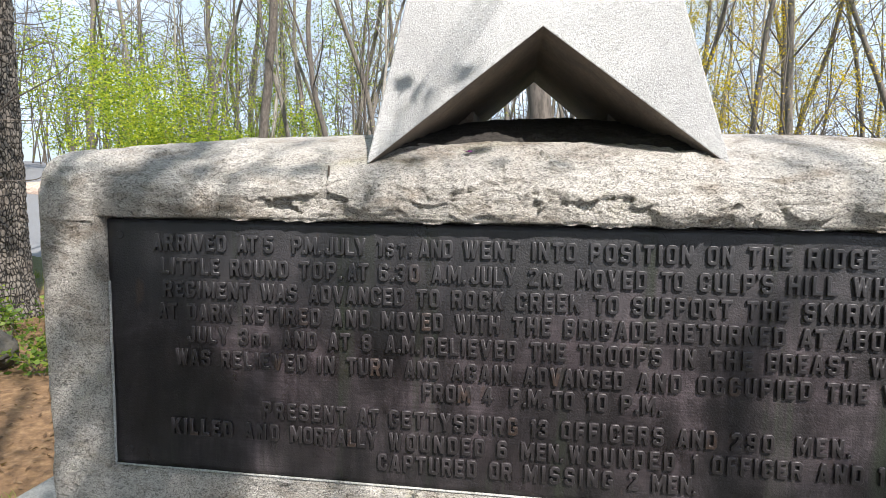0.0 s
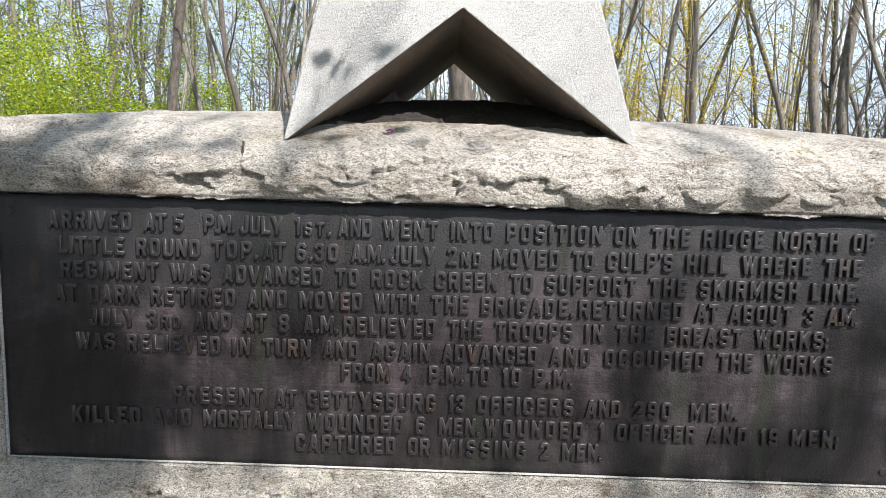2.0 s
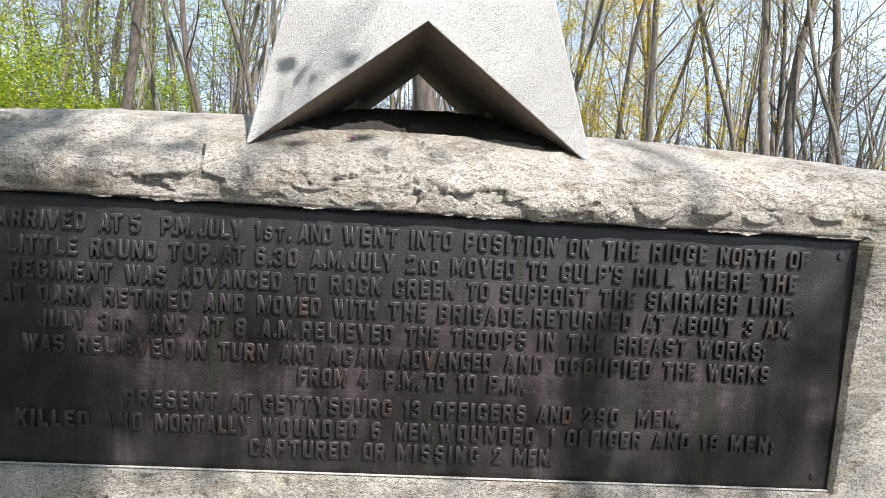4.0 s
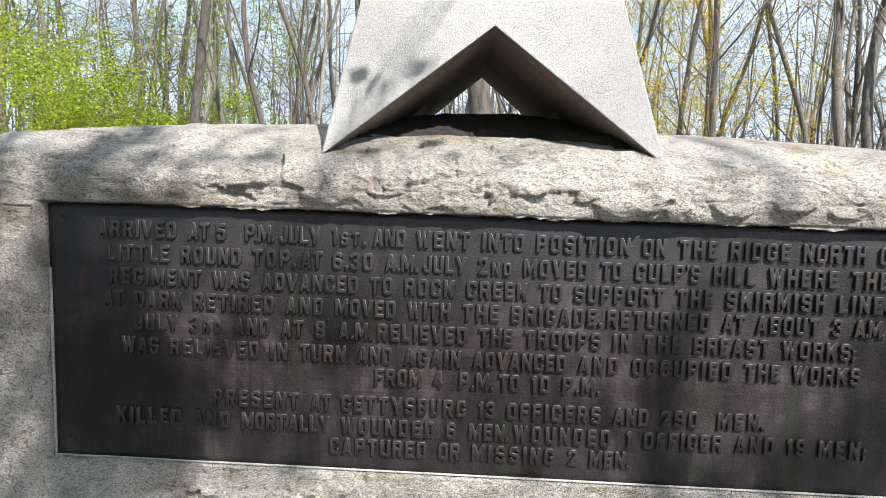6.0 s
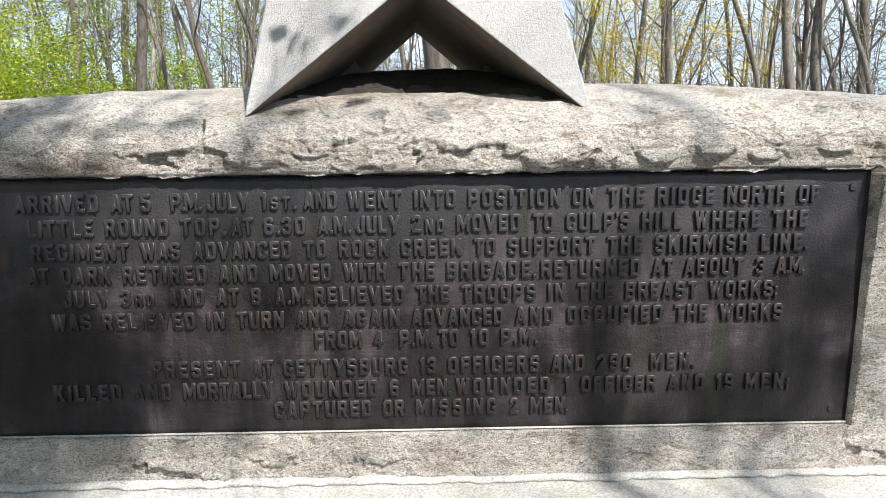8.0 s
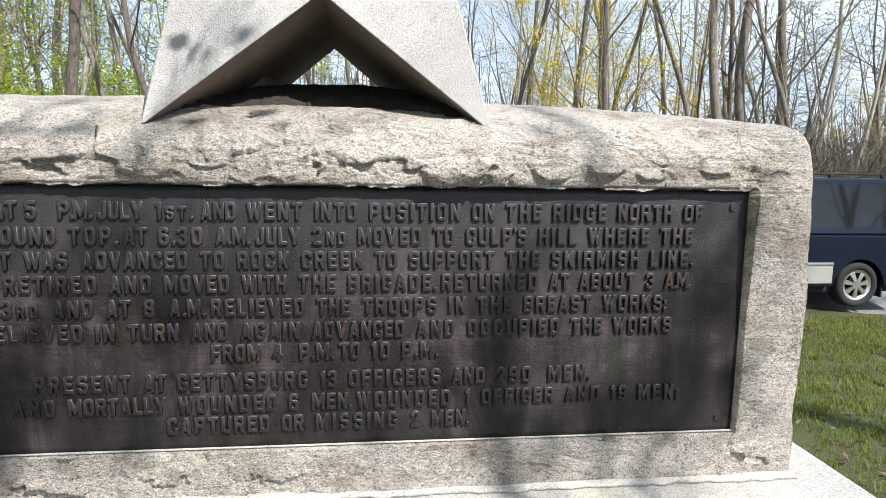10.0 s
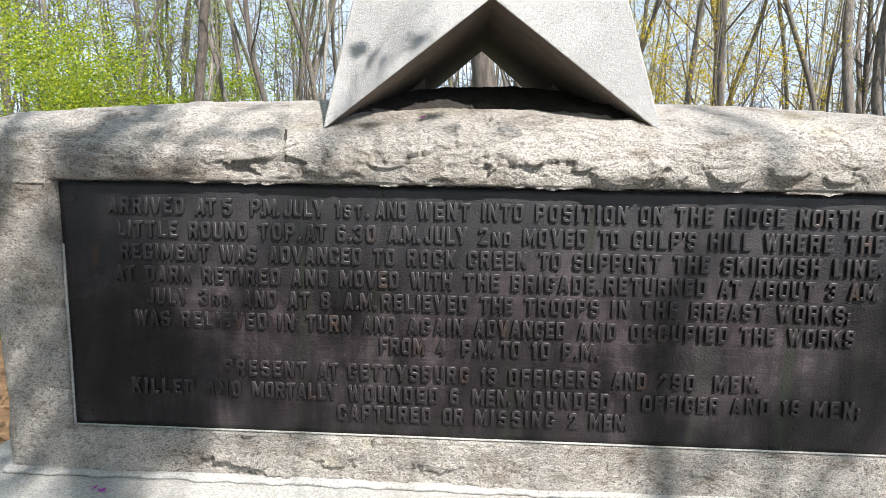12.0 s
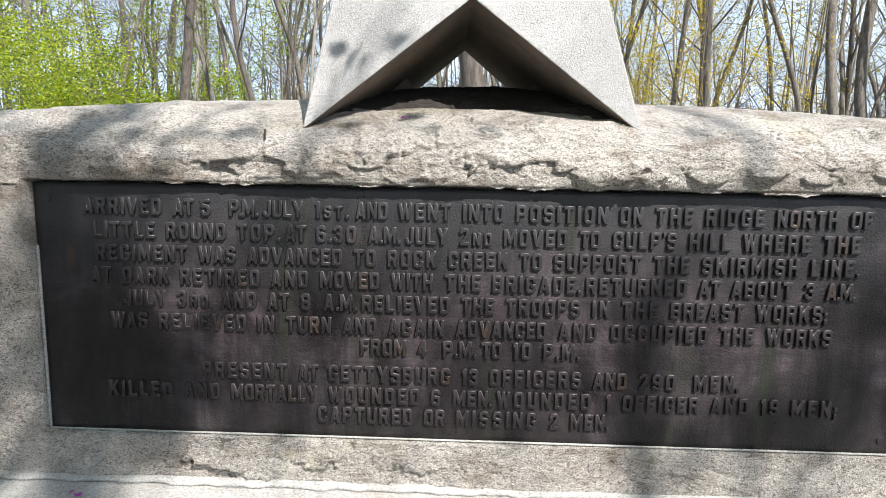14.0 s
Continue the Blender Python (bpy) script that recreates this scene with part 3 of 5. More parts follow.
def build_shade_bed(parent):
    """An added layered bed inside the passage, coloured near black for the shade there."""
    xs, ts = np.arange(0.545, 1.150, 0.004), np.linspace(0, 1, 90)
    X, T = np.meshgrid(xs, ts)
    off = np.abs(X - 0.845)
    # front edge arches along the line where the shaft's shadow begins
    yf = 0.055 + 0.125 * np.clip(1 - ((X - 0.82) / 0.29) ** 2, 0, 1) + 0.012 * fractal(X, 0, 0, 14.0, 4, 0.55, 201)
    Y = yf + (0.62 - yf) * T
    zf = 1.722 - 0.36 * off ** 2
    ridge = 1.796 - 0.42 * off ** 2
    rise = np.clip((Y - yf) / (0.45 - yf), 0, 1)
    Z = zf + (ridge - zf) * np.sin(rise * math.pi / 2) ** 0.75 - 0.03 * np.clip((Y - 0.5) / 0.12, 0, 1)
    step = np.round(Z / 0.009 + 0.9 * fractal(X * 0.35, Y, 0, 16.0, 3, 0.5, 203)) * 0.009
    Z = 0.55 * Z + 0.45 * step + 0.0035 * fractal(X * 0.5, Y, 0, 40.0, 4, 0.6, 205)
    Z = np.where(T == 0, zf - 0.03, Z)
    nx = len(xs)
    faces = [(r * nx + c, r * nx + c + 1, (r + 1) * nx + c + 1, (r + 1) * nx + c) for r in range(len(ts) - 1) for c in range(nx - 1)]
    mesh_object("stone_bed", np.stack([X.ravel(), Y.ravel(), Z.ravel()], 1).tolist(), faces, BED_SHADE, parent, "layered stone under the shaft, coloured black for the passage's shade")


def build_monument():
    root = new("stone_monument")
    tagged(root, "grey granite war monument with rock-faced base and tapering shaft", "monument")
    build_stone(root)
    build_shaft(root)
    build_shade_bed(root)
    part("plinth_slab", box(-0.253, 1.957, -0.25, 0.96, 0.60, 0.950, 0.012, 3), SLAB, root, "smooth dressed granite plinth slab")
    part("plinth_base", box(-0.42, 2.12, -0.42, 1.13, -0.3, 0.602, 0.02, 3), SLAB, root)
    # lime mortar squeezed out under the block
    v, f, xs = [], [], np.arange(STX0 - 0.006, STX1 + 0.006, 0.012)
    for x in xs:
        n = 0.004 * float(fractal(x, 0, 0, 30.0, 3, 0.6, 77))
        v += [(x, -0.014, 0.951), (x, -0.030 + n, 0.9515), (x, -0.026 + n, 0.957 + n * 0.5), (x, -0.010, 0.960)]
    for k in range(len(xs) - 1):
        f += [(4 * k + q, 4 * k + q + 1, 4 * k + q + 5, 4 * k + q + 4) for q in range(3)]
    mesh_object("mortar_joint", v, f, SLAB, root, "white mortar bead")
    return root


build_monument()


# ---- bronze tablet ----
# block capitals with cut corners: closed outlines, then counters, on a body 9 units tall
O_IN = "1.8,2.1 2.2,1.7 3.8,1.7 4.2,2.1 4.2,6.9 3.8,7.3 2.2,7.3 1.8,6.9"
GLYPHS = {
    "A": "0,0 1.8,0 2.1,1.6 4.3,1.6 4.6,0 6.4,0 4.2,9 2.2,9 / 2.5,3.1 3.9,3.1 3.2,6.6",
    "B": "0,0 4.7,0 6,1.3 6,3.7 5.3,4.6 6,5.5 6,7.7 4.7,9 0,9 / 1.8,1.6 3.8,1.6 4.2,2 4.2,3.4 3.8,3.8 1.8,3.8 / 1.8,5.3 3.8,5.3 4.2,5.7 4.2,7 3.8,7.4 1.8,7.4",
    "C": "1.3,0 4.7,0 6,1.3 6,3.4 4.2,3.4 4.2,2.1 3.8,1.7 2.2,1.7 1.8,2.1 1.8,6.9 2.2,7.3 3.8,7.3 4.2,6.9 4.2,6 6,6 6,7.7 4.7,9 1.3,9 0,7.7 0,1.3",
    "D": "0,0 4.7,0 6,1.3 6,7.7 4.7,9 0,9 / 1.8,1.7 3.8,1.7 4.2,2.1 4.2,6.9 3.8,7.3 1.8,7.3",
    "E": "0,0 5.3,0 5.3,1.7 1.8,1.7 1.8,3.8 4.4,3.8 4.4,5.3 1.8,5.3 1.8,7.3 5.3,7.3 5.3,9 0,9",
    "F": "0,0 1.8,0 1.8,3.6 4.4,3.6 4.4,5.2 1.8,5.2 1.8,7.3 5.3,7.3 5.3,9 0,9",
    "G": "1.3,0 4.7,0 6,1.3 6,4.6 3.2,4.6 3.2,3.1 4.2,3.1 4.2,2.1 3.8,1.7 2.2,1.7 1.8,2.1 1.8,6.9 2.2,7.3 3.8,7.3 4.2,6.9 4.2,6 6,6 6,7.7 4.7,9 1.3,9 0,7.7 0,1.3",
    "H": "0,0 1.8,0 1.8,3.7 4.2,3.7 4.2,0 6,0 6,9 4.2,9 4.2,5.4 1.8,5.4 1.8,9 0,9",
    "I": "0,0 1.8,0 1.8,9 0,9",
    "J": "1.3,0 3.7,0 5,1.3 5,9 3.2,9 3.2,2.1 2.8,1.7 2.1,1.7 1.7,2.1 1.7,3.2 0,3.2 0,1.3",
    "K": "0,0 1.8,0 1.8,2.6 2.6,3.8 4.3,0 6.2,0 3.8,5.3 6.1,9 4.1,9 1.8,5.4 1.8,9 0,9",
    "L": "0,0 5.2,0 5.2,1.7 1.8,1.7 1.8,9 0,9",
    "M": "0,0 1.7,0 1.7,5.4 3.2,1.2 4.4,1.2 5.9,5.4 5.9,0 7.6,0 7.6,9 5.6,9 3.8,4.2 2,9 0,9",
    "N": "0,0 1.8,0 1.8,5.2 4.3,0 6,0 6,9 4.2,9 4.2,3.8 1.7,9 0,9",
    "O": "1.3,0 4.7,0 6,1.3 6,7.7 4.7,9 1.3,9 0,7.7 0,1.3 / " + O_IN,
    "P": "0,0 1.8,0 1.8,3.3 4.7,3.3 6,4.6 6,7.7 4.7,9 0,9 / 1.8,4.9 3.8,4.9 4.2,5.3 4.2,6.9 3.8,7.3 1.8,7.3",
    "R": "0,0 1.8,0 1.8,3.4 3,3.4 4.2,0 6.1,0 4.8,3.6 6,4.8 6,7.7 4.7,9 0,9 / 1.8,5 3.8,5 4.2,5.4 4.2,6.9 3.8,7.3 1.8,7.3",
    "S": "1.3,0 4.7,0 6,1.3 6,4.1 4.9,5.2 2.1,5.4 1.8,5.7 1.8,6.9 2.2,7.4 3.8,7.4 4.2,6.9 4.2,6.3 6,6.3 6,7.7 4.7,9 1.3,9 0,7.7 0,5 1.1,3.9 3.9,3.6 4.2,3.3 4.2,2.1 3.8,1.6 2.2,1.6 1.8,2.1 1.8,2.8 0,2.8 0,1.3",
    "T": "2.1,0 3.9,0 3.9,7.3 6,7.3 6,9 0,9 0,7.3 2.1,7.3",
    "U": "1.3,0 4.7,0 6,1.3 6,9 4.2,9 4.2,2.1 3.8,1.7 2.2,1.7 1.8,2.1 1.8,9 0,9 0,1.3",
    "V": "0,9 1.9,9 3.2,2.8 4.5,9 6.4,9 4.2,0 2.2,0",
    "W": "0,9 1.8,9 2.7,3 3.5,9 4.9,9 5.7,3 6.6,9 8.4,9 6.8,0 5,0 4.2,5.2 3.4,0 1.6,0",
    "Y": "2.3,0 4.1,0 4.1,3.4 6.4,9 4.5,9 3.2,5.4 1.9,9 0,9 2.3,3.4",
    "0": "1.3,0 4.7,0 6,1.3 6,7.7 4.7,9 1.3,9 0,7.7 0,1.3 / " + O_IN,
    "1": "0.9,0 2.7,0 2.7,9 1.2,9 0,8 0,6.6 0.9,7",
    "2": "0,0 5.6,0 5.6,1.7 2.2,1.7 5.6,5.4 5.6,7.7 4.3,9 1.3,9 0,7.7 0,6.2 1.8,6.2 1.8,6.9 2.2,7.3 3.4,7.3 3.8,6.9 3.8,5.8 0,1.6",
    "3": "1.3,0 4.4,0 5.7,1.3 5.7,3.7 4.9,4.6 5.7,5.5 5.7,7.7 4.4,9 1.3,9 0,7.7 0,6.3 1.8,6.3 1.8,6.9 2.2,7.3 3.5,7.3 3.9,6.9 3.9,5.8 3.5,5.4 2.2,5.4 2.2,3.8 3.5,3.8 3.9,3.4 3.9,2.1 3.5,1.7 2.2,1.7 1.8,2.1 1.8,2.7 0,2.7 0,1.3",
    "4": "3,0 4.7,0 4.7,1.8 5.8,1.8 5.8,3.3 4.7,3.3 4.7,9 2.8,9 0,3.4 0,1.8 3,1.8 / 1.7,3.3 3,3.3 3,6",
    "5": "1.3,0 4.4,0 5.7,1.3 5.7,4.7 4.4,6 1.8,6 1.8,7.3 5.4,7.3 5.4,9 0,9 0,4.3 3.5,4.3 3.9,3.9 3.9,2.1 3.5,1.7 2.2,1.7 1.8,2.1 1.8,2.8 0,2.8 0,1.3",
    "6": "1.3,0 4.5,0 5.8,1.3 5.8,4.3 4.5,5.6 1.8,5.6 1.8,6.9 2.2,7.3 3.6,7.3 4,6.9 4,6.4 5.8,6.4 5.8,7.7 4.5,9 1.3,9 0,7.7 0,1.3 / 1.8,2.1 2.2,1.7 3.6,1.7 4,2.1 4,3.6 3.6,4 1.8,4",
    "8": "1.3,0 4.5,0 5.8,1.3 5.8,3.7 5.1,4.6 5.8,5.5 5.8,7.7 4.5,9 1.3,9 0,7.7 0,5.5 0.7,4.6 0,3.7 0,1.3 / 1.8,1.8 4,1.8 4,3.7 1.8,3.7 / 1.8,5.4 4,5.4 4,7.3 1.8,7.3",
    "9": "4.5,9 1.3,9 0,7.7 0,4.7 1.3,3.4 4,3.4 4,2.1 3.6,1.7 2.2,1.7 1.8,2.1 1.8,2.6 0,2.6 0,1.3 1.3,0 4.5,0 5.8,1.3 5.8,7.7 / 4,6.9 3.6,7.3 2.2,7.3 1.8,6.9 1.8,5.4 2.2,5 4,5",
    ".": "0,0 1.7,0 1.7,1.8 0,1.8",
    ";": "0,-1 1.0,-1 1.7,0.4 1.7,1.8 0,1.8 / 0,3.8 1.7,3.8 1.7,5.6 0,5.6",
    "'": "0,6.8 1.0,6.8 1.5,9 0,9",
}
CAP, UNIT, GAP = 0.0322, 0.00308, 1.32
CUT = {}


def glyph(ch, scale):
    """The raised letter as a mesh standing on the plate, shared by all its repeats."""
    if (ch, scale) not in CUT:
        cu = bpy.data.curves.new("letter", "CURVE")
        cu.dimensions, cu.fill_mode = "2D", "BOTH"
        wide = 0.0
        for ring in GLYPHS[ch].split("/"):
            pts = [tuple(float(q) for q in w.split(",")) for w in ring.split()]
            wide = max(wide, max(p[0] for p in pts))
            sp = cu.splines.new("POLY")
            sp.points.add(len(pts) - 1)
            for q, (x, y) in zip(sp.points, pts):
                q.co = (x * UNIT * scale, y * CAP / 9 * scale, 0, 1)
            sp.use_cyclic_u = True
        cu.offset, cu.extrude, cu.bevel_depth, cu.bevel_resolution = -0.0008, 0.0022, 0.0012, 1
        tmp = bpy.data.objects.new("letter", cu)
        scene.collection.objects.link(tmp)
        me = bpy.data.meshes.new_from_object(tmp.evaluated_get(bpy.context.evaluated_depsgraph_get()))
        bpy.data.objects.remove(tmp)
        me.transform(Matrix.Rotation(radians(90), 4, "X"))
        me.materials.clear()
        me.materials.append(LETTER)
        CUT[ch, scale] = (me, wide * scale)
    return CUT[ch, scale]


# height of the foot of each line, its words, and where each word begins along the plate
LINES = [
    (1.4945, "ARRIVED AT 5 P.M. JULY 1st. AND WENT INTO POSITION ON THE RIDGE NORTH OF", (0.102, 0.279, 0.334, 0.389, 0.455, 0.556, 0.634, 0.716, 0.839, 0.940, 1.135, 1.201, 1.294, 1.425, 1.561)),
    (1.4480, "LITTLE ROUND TOP. AT 6.30 A.M. JULY 2nd MOVED TO CULP'S HILL WHERE THE", (0.119, 0.264, 0.404, 0.497, 0.558, 0.658, 0.730, 0.834, 0.918, 1.061, 1.124, 1.267, 1.367, 1.515)),
    (1.4030, "REGIMENT WAS ADVANCED TO ROCK CREEK TO SUPPORT THE SKIRMISH LINE.", (0.122, 0.326, 0.422, 0.630, 0.696, 0.813, 0.950, 1.015, 1.203, 1.294, 1.497)),
    (1.3585, "AT DARK RETIRED AND MOVED WITH THE BRIGADE. RETURNED AT ABOUT 3 A.M.", (0.109, 0.172, 0.288, 0.468, 0.564, 0.703, 0.807, 0.899, 1.078, 1.291, 1.352, 1.490, 1.529)),
    (1.3135, "JULY 3rd AND AT 8 A.M. RELIEVED THE TROOPS IN THE BREAST WORKS;", (0.171, 0.280, 0.367, 0.460, 0.526, 0.571, 0.646, 0.840, 0.926, 1.092, 1.148, 1.241, 1.403)),
    (1.2675, "WAS RELIEVED IN TURN AND AGAIN ADVANCED AND OCCUPIED THE WORKS", (0.145, 0.241, 0.439, 0.496, 0.608, 0.698, 0.830, 1.030, 1.130, 1.338, 1.426)),
    (1.2255, "FROM 4 P.M. TO 10 P.M.", (0.643, 0.756, 0.806, 0.881, 0.943, 1.002)),
    (1.1700, "PRESENT AT GETTYSBURG 13 OFFICERS AND 290 MEN.", (0.325, 0.518, 0.579, 0.844, 0.899, 1.101, 1.190, 1.296)),
    (1.1255, "KILLED AND MORTALLY WOUNDED 6 MEN. WOUNDED 1 OFFICER AND 19 MEN;", (0.132, 0.285, 0.382, 0.579, 0.784, 0.828, 0.914, 1.128, 1.161, 1.332, 1.428, 1.487)),
    (1.0835, "CAPTURED OR MISSING 2 MEN.", (0.557, 0.770, 0.835, 1.020, 1.061)),
]


def build_tablet():
    root = new("bronze_tablet")
    tagged(root, "dark patinated bronze tablet with raised capital lettering set in granite", "plaque")
    xs, zs = np.linspace(PLX0 + 0.003, PLX1 - 0.003, 140), np.linspace(PLZ0 + 0.003, PLZ1 - 0.003, 48)
    X, Zp = np.meshgrid(xs, zs)
    Yp = 0.0008 * fractal(X, 0, Zp, 7.0, 3, 0.5, 101)
    front = np.stack([X.ravel(), Yp.ravel(), Zp.ravel()], 1).tolist()
    nx, nz = len(xs), len(zs)
    faces = [(r * nx + c, r * nx + c + 1, (r + 1) * nx + c + 1, (r + 1) * nx + c) for r in range(nz - 1) for c in range(nx - 1)]
    rim = [c for c in range(nx)] + [r * nx + nx - 1 for r in range(1, nz)] + [(nz - 1) * nx + c for c in range(nx - 2, -1, -1)] + [r * nx for r in range(nz - 2, 0, -1)]
    first = len(front)
    front += [(front[k][0], 0.033, front[k][2]) for k in rim]
    n = len(rim)
    faces += [(rim[k], first + k, first + (k + 1) % n, rim[(k + 1) % n]) for k in range(n)]
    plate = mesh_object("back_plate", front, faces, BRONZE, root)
    for p in plate.data.polygons:
        p.use_smooth = p.index < (nx - 1) * (nz - 1)
    for z, text, starts in LINES:
        line = new("inscription_line")
        line.parent = root
        words = text.split()
        loose = 0.002
        for k, (word, x) in enumerate(zip(words, starts)):
            natural = sum((glyph(c.upper(), 0.74 if c.islower() else 1.0)[1] + (GAP if c not in ".'" else 0.35) - (0.55 if d in ".;'" else 0.0)) * UNIT for c, d in zip(word, word[1:] + " ")) - GAP * UNIT
            joints = max(1, len(word) - 1)
            if k + 1 < len(words):
                room = starts[k + 1] - (0.013 if word[-1] in ".;" else 0.0235) - x
                loose = min(0.0042, max(-0.0015, (room - natural) / joints))
            for ch, after in zip(word, word[1:] + " "):
                me, wide = glyph(ch.upper(), 0.74 if ch.islower() else 1.0)
                ob = new("letter", me)
                ob.location = (x, -0.0018, z)
                ob.parent = line
                x += (wide + (GAP if ch not in ".'" else 0.35) - (0.55 if after in ".;'" else 0.0)) * UNIT + loose
    for x, z in ((0.03, 1.523), (1.665, 1.523), (0.035, 1.085), (1.665, 1.080)):
        bm = bmesh.new()
        bmesh.ops.create_cone(bm, cap_ends=True, segments=16, radius1=0.0085, radius2=0.007, depth=0.003, matrix=Matrix.Translation((x, -0.0012, z)) @ Matrix.Rotation(radians(90), 4, "X"))
        part("screw", bm, BRONZE, root)
    # thin pale strips along the plate's left and lower edges
    part("mortar_bead", box(PLX0 + 0.002, PLX0 + 0.006, -0.004, 0.004, PLZ0 + 0.004, 1.43, 0.0012), SLAB, root, "thin pale strip along the tablet's edge")
    part("mortar_bead", box(PLX0 + 0.003, PLX1 - 0.004, -0.005, 0.004, PLZ0 + 0.001, PLZ0 + 0.0035, 0.001), SLAB, root, "thin pale strip along the tablet's edge")


build_tablet()


# ---- trees ----
def tube(points, radii, sides, verts, faces):
    first, n = len(verts), len(points)
    for k, p in enumerate(points):
        d = (points[min(k + 1, n - 1)] - points[max(k - 1, 0)]).normalized()
        a = d.orthogonal().normalized() if abs(d.z) < 0.9 else Vector((1, 0, 0)).cross(d).normalized()
        b = d.cross(a)
        for q in range(sides):
            w = 2 * math.pi * q / sides
            verts.append(p + (a * math.cos(w) + b * math.sin(w)) * radii[k])
    for k in range(n - 1):
        for q in range(sides):
            i, j = first + k * sides + q, first + k * sides + (q + 1) % sides
            faces.append((i, j, j + sides, i + sides))


def grow(rng, start, way, length, radius, depth, verts, faces, tips, bend=0.16, upward=0.10, kids=(3, 5)):
    n = max(4, int(length / 0.7)) if depth == 0 else (5 if depth == 1 else 4)
    pts, rad, p, d = [start.copy()], [radius], start.copy(), way.normalized()
    for k in range(1, n + 1):
        d = (d + Vector((rng.gauss(0, bend), rng.gauss(0, bend), rng.gauss(0, bend * 0.5) + upward))).normalized()
        p = p + d * (length / n)
        pts.append(p.copy())
        rad.append(radius * (1 - 0.80 * k / n) if depth else radius * (1 - 0.68 * k / n))
    tube(pts, rad, (8, 5, 3, 3)[min(depth, 3)], verts, faces)
    if depth >= 2:
        tips.extend(pts[1:])
    if depth < 3:
        for _ in range(rng.randint(*kids) + (3 if depth == 0 else 0)):
            k = rng.randint(max(1, int(n * (0.22 if depth == 0 else 0.2))), n)
            side = Vector((rng.gauss(0, 1), rng.gauss(0, 1), rng.uniform(0.2, 1.2))).normalized()
            grow(rng, pts[k], (d + side * 1.5).normalized(), length * rng.uniform(0.30, 0.55) * (0.7 if depth == 0 else 1), rad[k] * rng.uniform(0.30, 0.48), depth + 1, verts, faces, tips, bend + 0.06, upward * 0.8, kids)


def leaves(rng, tips, count, size, spread, verts, faces):
    for _ in range(count):
        c = rng.choice(tips) + Vector((rng.gauss(0, spread), rng.gauss(0, spread), rng.gauss(0, spread)))
        a = Vector((rng.gauss(0, 1), rng.gauss(0, 1), rng.gauss(0, 0.5))).normalized()
        b = a.cross(Vector((rng.gauss(0, 1), rng.gauss(0, 1), rng.gauss(0, 1)))).normalized()
        s = size * rng.uniform(0.6, 1.3)
        i = len(verts)
        verts += [c - a * s, c + b * s * 0.55 + a * s * 0.1, c + a * s, c - b * s * 0.55 + a * s * 0.1]
        faces.append((i, i + 1, i + 2, i + 3))


def make_tree(seed, tall, radius, bark_mat, leaf_mat, leaf_count, leaf_size, spread, label, lean=(0, 0), kids=(4, 6), name="tree", category="tree", bend=0.05):
    rng = random.Random(seed)
    root = new(name)
    verts, faces, tips = [], [], []
    grow(rng, Vector((0, 0, -0.35)), Vector((lean[0], lean[1], 1)), tall, radius, 0, verts, faces, tips, bend, 0.05, kids)
    flare = [(v, v.z) for v in verts]
    for v, z in flare:
        if z < 0.5 and math.hypot(v.x, v.y) < radius * 2:
            k = 1 + 0.35 * max(0.0, 0.5 - z)
            v.x, v.y = v.x * k, v.y * k
    mesh_object("trunk", verts, faces, bark_mat, root)
    if leaf_count:
        lv, lf = [], []
        leaves(rng, rng.sample(tips, max(10, len(tips) // 4)), leaf_count, leaf_size, spread, lv, lf)
        mesh_object("crown", lv, lf, leaf_mat, root, "", False)
    tagged(root, label, category, "woodland trees")
    return root


def place(ob, x, y, turn, scale=1.0):
    return pose(x, y, float(height(x, y)), 0, 0, turn) @ Matrix.Scale(scale, 4)


BARE = "tall grey bare-branched tree with first spring buds"
KINDS = [
    make_tree(11, 17, 0.105, BARK_PALE, LEAF_PALE, 2200, 0.042, 0.30, "slender pale-barked tree just coming into leaf"),
    make_tree(12, 19, 0.125, BARK_GREY, LEAF_PALE, 1900, 0.042, 0.30, BARE),
    make_tree(13, 20, 0.14, BARK_DARK, LEAF_PALE, 1500, 0.05, 0.32, "dark-barked tall tree with bare twisting limbs"),
    make_tree(14, 15, 0.10, BARK_GREY, LEAF_GREEN, 2600, 0.075, 0.32, "thin grey tree with fresh green spring leaves"),
    make_tree(15, 13, 0.10, BARK_GREY, LEAF_YELLOW, 9000, 0.028, 0.14, "young grey tree with yellow spring blossom and leaves"),
    make_tree(16, 21, 0.19, BARK_GREY, LEAF_PALE, 1500, 0.045, 0.3, "large grey forked tree with bare spreading limbs", (0.05, 0.02), (4, 6)),
    make_tree(18, 8.5, 0.055, BARK_DARK, LEAF_PALE, 260, 0.045, 0.25, "small crooked dark tree with tangled bare branches", (0.1, 0.0), (6, 8), bend=0.13),
]
FIRST = set()


def stand(kind, x, y, turn, scale=1.0):
    if on_road(x, y):
        return None
    m = place(None, x, y, turn, scale)
    if kind not in FIRST:
        FIRST.add(kind)
        KINDS[kind].matrix_basis = m
        return KINDS[kind]
    return copy_thing_scaled(KINDS[kind], m)


def copy_thing_scaled(ob, m):
    keep = ob.scale.copy()
    ob.scale = (1, 1, 1)
    made = copy_thing(ob, m)
    ob.scale = keep
    return made


